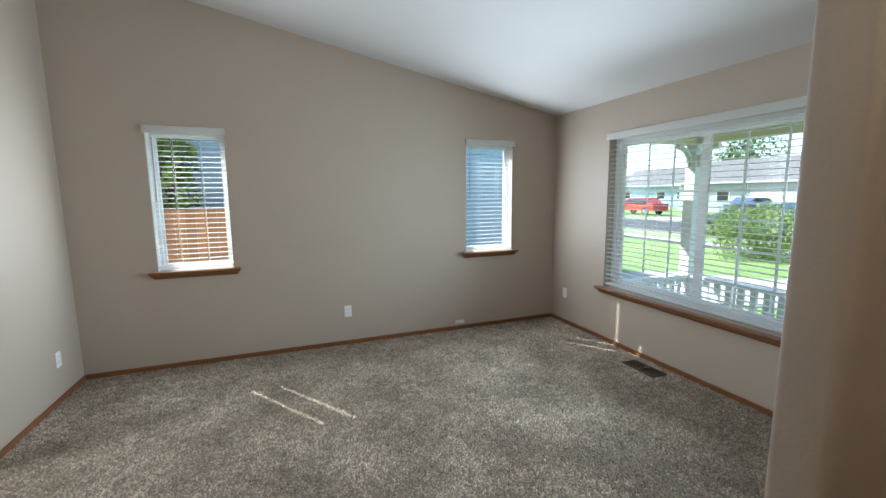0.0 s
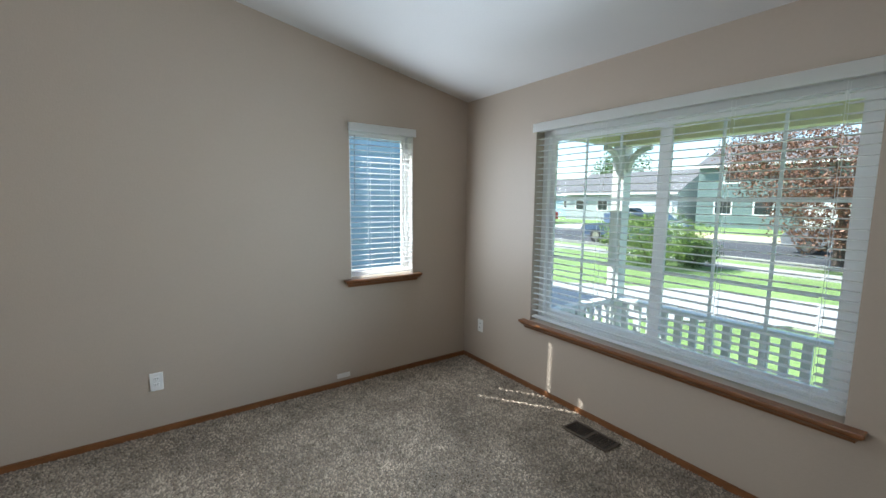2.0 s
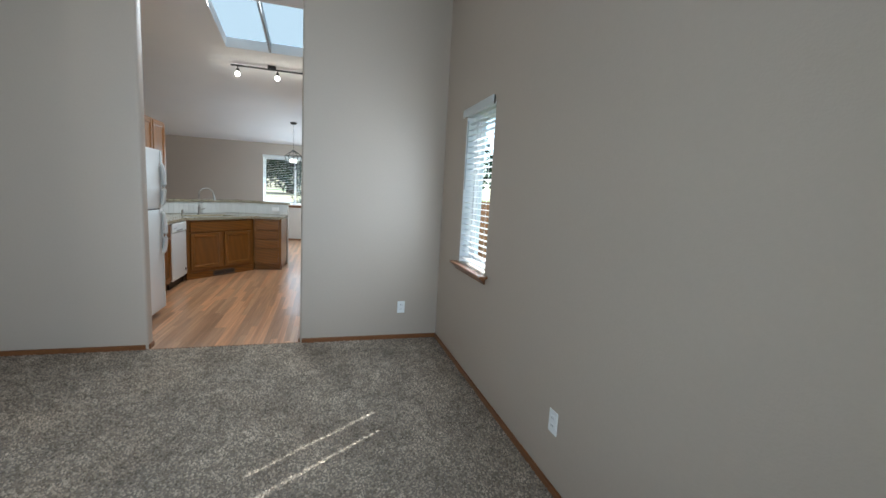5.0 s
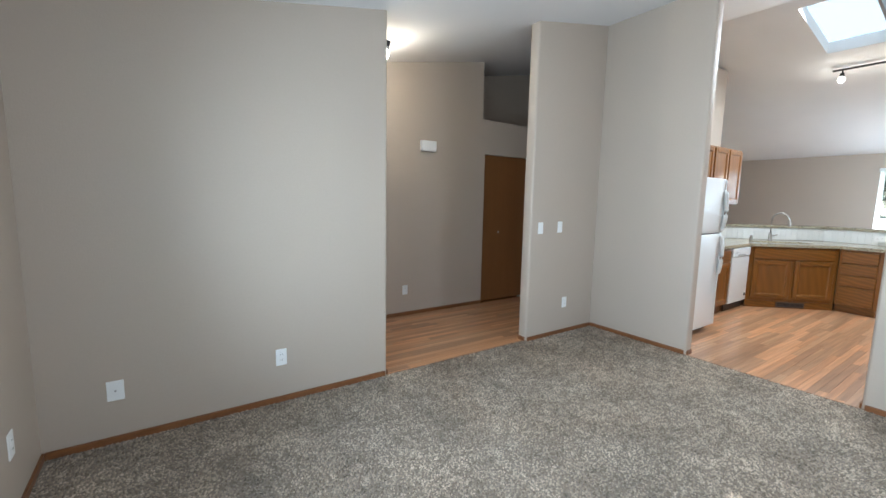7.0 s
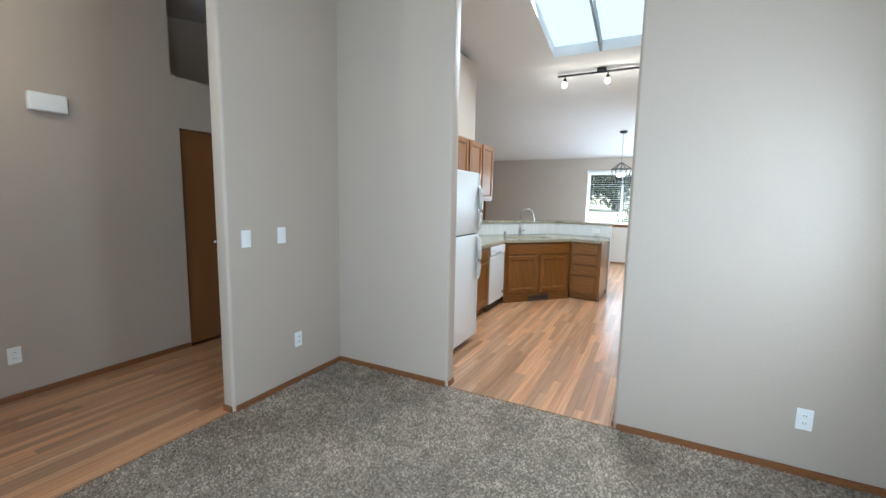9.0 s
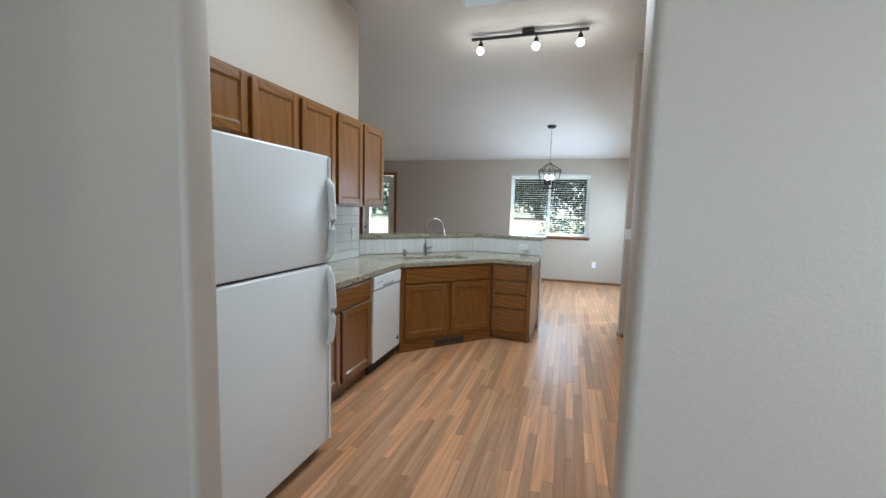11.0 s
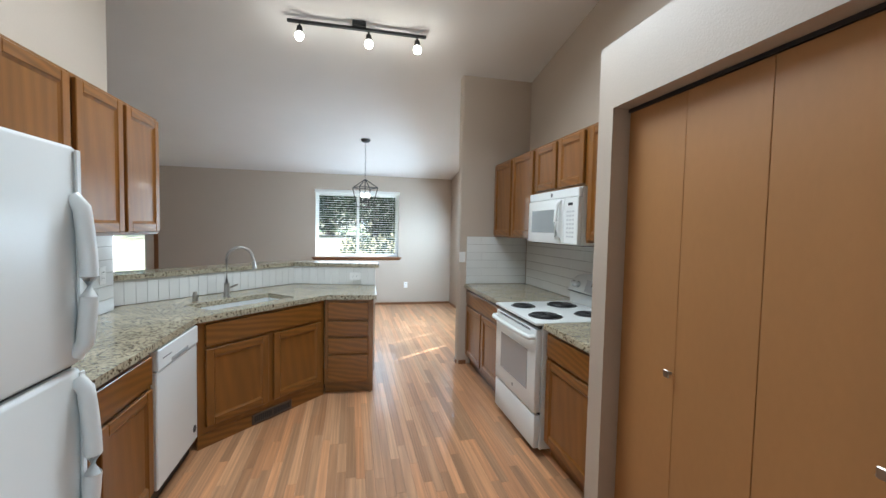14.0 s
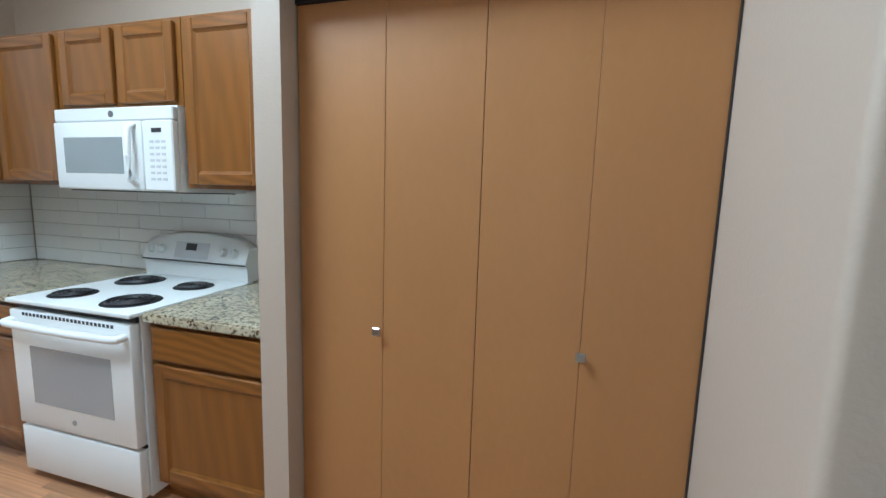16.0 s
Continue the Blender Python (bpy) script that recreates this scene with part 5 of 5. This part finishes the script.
shrub(13.8, 6.8, 0.6, 0.85, LEAF, "smaller rounded green bush in the front lawn", 6, n=5000, size=0.03)
tree(17.0, 4.2, 4.6, 2.9, LEAF_RED, "copper-leaved tree in the front yard", 11, n=26000, size=0.042, low=0.26)
tree(30, 42, 6.5, 2.6, LEAF, "green leafy tree along the street", 21)
tree(46, 30, 8, 3.0, LEAF, "green leafy tree behind the houses", 31)

# beside the house, to the north
house(5.6, 12.2, 8.0, 8.2, 3.1, 90, SIDING_BLUE, "blue sided house next door", garage=False, roofh=1.9)




def fence(x0, y0, x1, y1, label, h=1.75):
    L = math.hypot(x1 - x0, y1 - y0)
    t = thing("wooden_fence", pose(x0, y0, GZ, 0, 0, math.degrees(math.atan2(y1 - y0, x1 - x0))), label, "fence", "yard fences")
    me = mesh_of("board", bm_box(0.003, 0.137, -0.01, 0.01, 0.03, h), FENCE)
    for k in range(int(L / 0.14)):
        share("board", me, t, Matrix.Translation((k * 0.14, 0, 0)))
    for z in (0.3, h - 0.3):
        part("rail", bm_box(0, L, 0.011, 0.05, z, z + 0.09), FENCE, t)
    for k in range(int(L / 2.4) + 1):
        part("post", bm_box(k * 2.4, k * 2.4 + 0.09, 0.051, 0.14, 0, h + 0.05), FENCE, t)


fence(-9.7, 7.0, 1.2, 7.0, "reddish cedar board fence between the houses")
tree(-1.8, 7.65, 4.0, 0.62, LEAF_LIGHT, "small green tree beside the fence", 41, n=1100, size=0.09, trunk=0.06)
for k in range(9):
    tree(-25.0 - (k % 2) * 1.3, -9.5 + k * 2.6, 7.5 + (k * 37 % 5) * 0.5, 2.5, LEAF_DARK, "tall dark evergreen tree on the dry bank", 50 + 7 * k, n=2600, size=0.2, low=0.10, z=1.06)
for k in range(9):
    shrub(-23.0 - (k % 2) * 0.6, -7.5 + k * 2.2, 1.6, 3.6 + (k * 29 % 4) * 0.3, LEAF_DARK, "tall dark hedge shrub on the dry bank", 130 + k, n=1900, size=0.13, z=1.05)
shrub(-13.6, 2.5, 0.75, 1.6, LEAF_DARK, "dark leafy shrub in the back yard", 91, n=1400, size=0.05, z=-0.28)
shrub(-13.9, 3.6, 0.8, 1.7, LEAF_DARK, "dark leafy shrub in the back yard", 92, n=1400, size=0.05, z=-0.22)
tree(-7.4, 9.6, 5.2, 1.7, LEAF_LIGHT, "leafy green tree behind the side fence", 131, n=2200, size=0.15, low=0.25)

# ---- wood floor boards ----
BW = 0.057
rng = random.Random(4)


def lay(x0, x1, y0, y1, out):
    y = y0
    while y < y1 - 0.004:
        yy = min(y + BW, y1)
        x = x0 - rng.uniform(0, 0.9)
        while x < x1:
            xe = x + rng.choice((0.35, 0.5, 0.65, 0.8, 1.0, 1.25, 1.5))
            a, b = max(x, x0), min(xe, x1)
            if b - a > 0.02:
                out.append((a, b, y, yy))
            x = xe
        y = yy


boards = []
lay(-9.58, -1.70, 0.50, 4.10, boards)
lay(-9.58, -4.86, -3.49, 0.50, boards)
lay(-4.70, 2.98, -0.94, 0.412, boards)
lay(-0.66, 0.92, 0.412, 0.498, boards)


def board_bm(l, w):
    return bm_box(0, l, 0, w, -0.05, 0.0, bevel=0.0007)


floor_ob = bpy.data.objects["floor_wood"]
cache = {}
count = 0
rest_v, rest_f = [], []
for a, b, c, d in boards:
    near = -4.6 < a and b < -1.69 and c > 1.05 and d < 3.42
    if near and count < 300:
        key = round(b - a, 2)
        if key not in cache:
            cache[key] = mesh_of("floor_board", board_bm(key - 0.0006, BW - 0.0006), FLOORW)
        share("floor_board", cache[key], floor_ob, Matrix.Translation((a, c, 0)))
        count += 1
    else:
        i = len(rest_v)
        e = 0.0007
        a1, b1, c1, d1 = a + 0.0003, b - 0.0003, c + 0.0003, d - 0.0003
        rest_v += [(a1, c1, -0.05), (b1, c1, -0.05), (b1, d1, -0.05), (a1, d1, -0.05), (a1, c1, -e), (b1, c1, -e), (b1, d1, -e), (a1, d1, -e),
                   (a1 + e, c1 + e, 0), (b1 - e, c1 + e, 0), (b1 - e, d1 - e, 0), (a1 + e, d1 - e, 0)]
        for k in range(4):
            n = (k + 1) % 4
            rest_f += [(i + k, i + n, i + 4 + n, i + 4 + k), (i + 4 + k, i + 4 + n, i + 8 + n, i + 8 + k)]
        rest_f.append((i + 8, i + 9, i + 10, i + 11))
me = bpy.data.meshes.new("floor_boards")
me.from_pydata(rest_v, [], rest_f)
me.materials.append(FLOORW)
fb = new("floor_boards", me)
fb.parent = floor_ob
tagged(fb, "oak strip floor boards", "", "", "stuff")
# dark edge strips where wood meets carpet
setting("carpet_edge", bm_box(-0.67, 0.925, 0.497, 0.506, -0.02, 0.003), GAPW, "dark edge strip between carpet and wood", "trim")
setting("carpet_edge", bm_box(-1.706, -1.696, 1.62, 2.80, -0.02, 0.003), GAPW, "dark edge strip between carpet and wood", "trim")

# carpet pile
rng2 = np.random.default_rng(7)
gx, gy = np.meshgrid(np.arange(-1.694, 2.975, 0.0115), np.arange(0.505, 4.097, 0.0115))
bx = gx.ravel() + rng2.uniform(-0.006, 0.006, gx.size)
by = gy.ravel() + rng2.uniform(-0.006, 0.006, gx.size)
nt = bx.size
ang = rng2.uniform(0, 2 * np.pi, nt)
rad = rng2.uniform(0.0065, 0.0105, nt)
hgt = rng2.uniform(0.004, 0.011, nt)
lx, ly = rng2.normal(0, 0.004, nt), rng2.normal(0, 0.004, nt)
# brushed patches left by feet and the vacuum cleaner
brush = np.sin(5.3 * bx + 2.1 * by + 1.7 * np.sin(3.1 * by + 0.6)) + np.sin(-3.7 * bx + 6.1 * by + 1.9 * np.sin(4.3 * bx)) + 0.6 * np.sin(11 * bx + 8 * by + 2 * np.sin(7 * by))
lx, ly = lx + 0.0020 * brush, ly + 0.0017 * brush
hgt = hgt * (1.0 + 0.05 * brush)
pile = np.zeros((nt, 4, 3), dtype=np.float32)
for k in range(3):
    pile[:, k, 0] = bx + rad * np.cos(ang + k * 2.094)
    pile[:, k, 1] = by + rad * np.sin(ang + k * 2.094)
    pile[:, k, 2] = -0.001
pile[:, 3, 0], pile[:, 3, 1], pile[:, 3, 2] = bx + lx, by + ly, hgt
base = (np.arange(nt) * 4)[:, None]
tri = np.concatenate([base + np.array([[0, 1, 3]]), base + np.array([[1, 2, 3]]), base + np.array([[2, 0, 3]])], 1).reshape(-1)
me = bpy.data.meshes.new("carpet_tufts")
me.vertices.add(nt * 4)
me.vertices.foreach_set("co", pile.ravel())
me.loops.add(nt * 9)
me.loops.foreach_set("vertex_index", tri.astype(np.int32))
me.polygons.add(nt * 3)
me.polygons.foreach_set("loop_start", np.arange(0, nt * 9, 3, dtype=np.int32))
me.update(calc_edges=True)
me.materials.append(TUFT)
cpt = new("carpet_tufts", me)
cpt.parent = bpy.data.objects["floor_carpet"]
tagged(cpt, "taupe speckled carpet pile", "", "", "stuff")
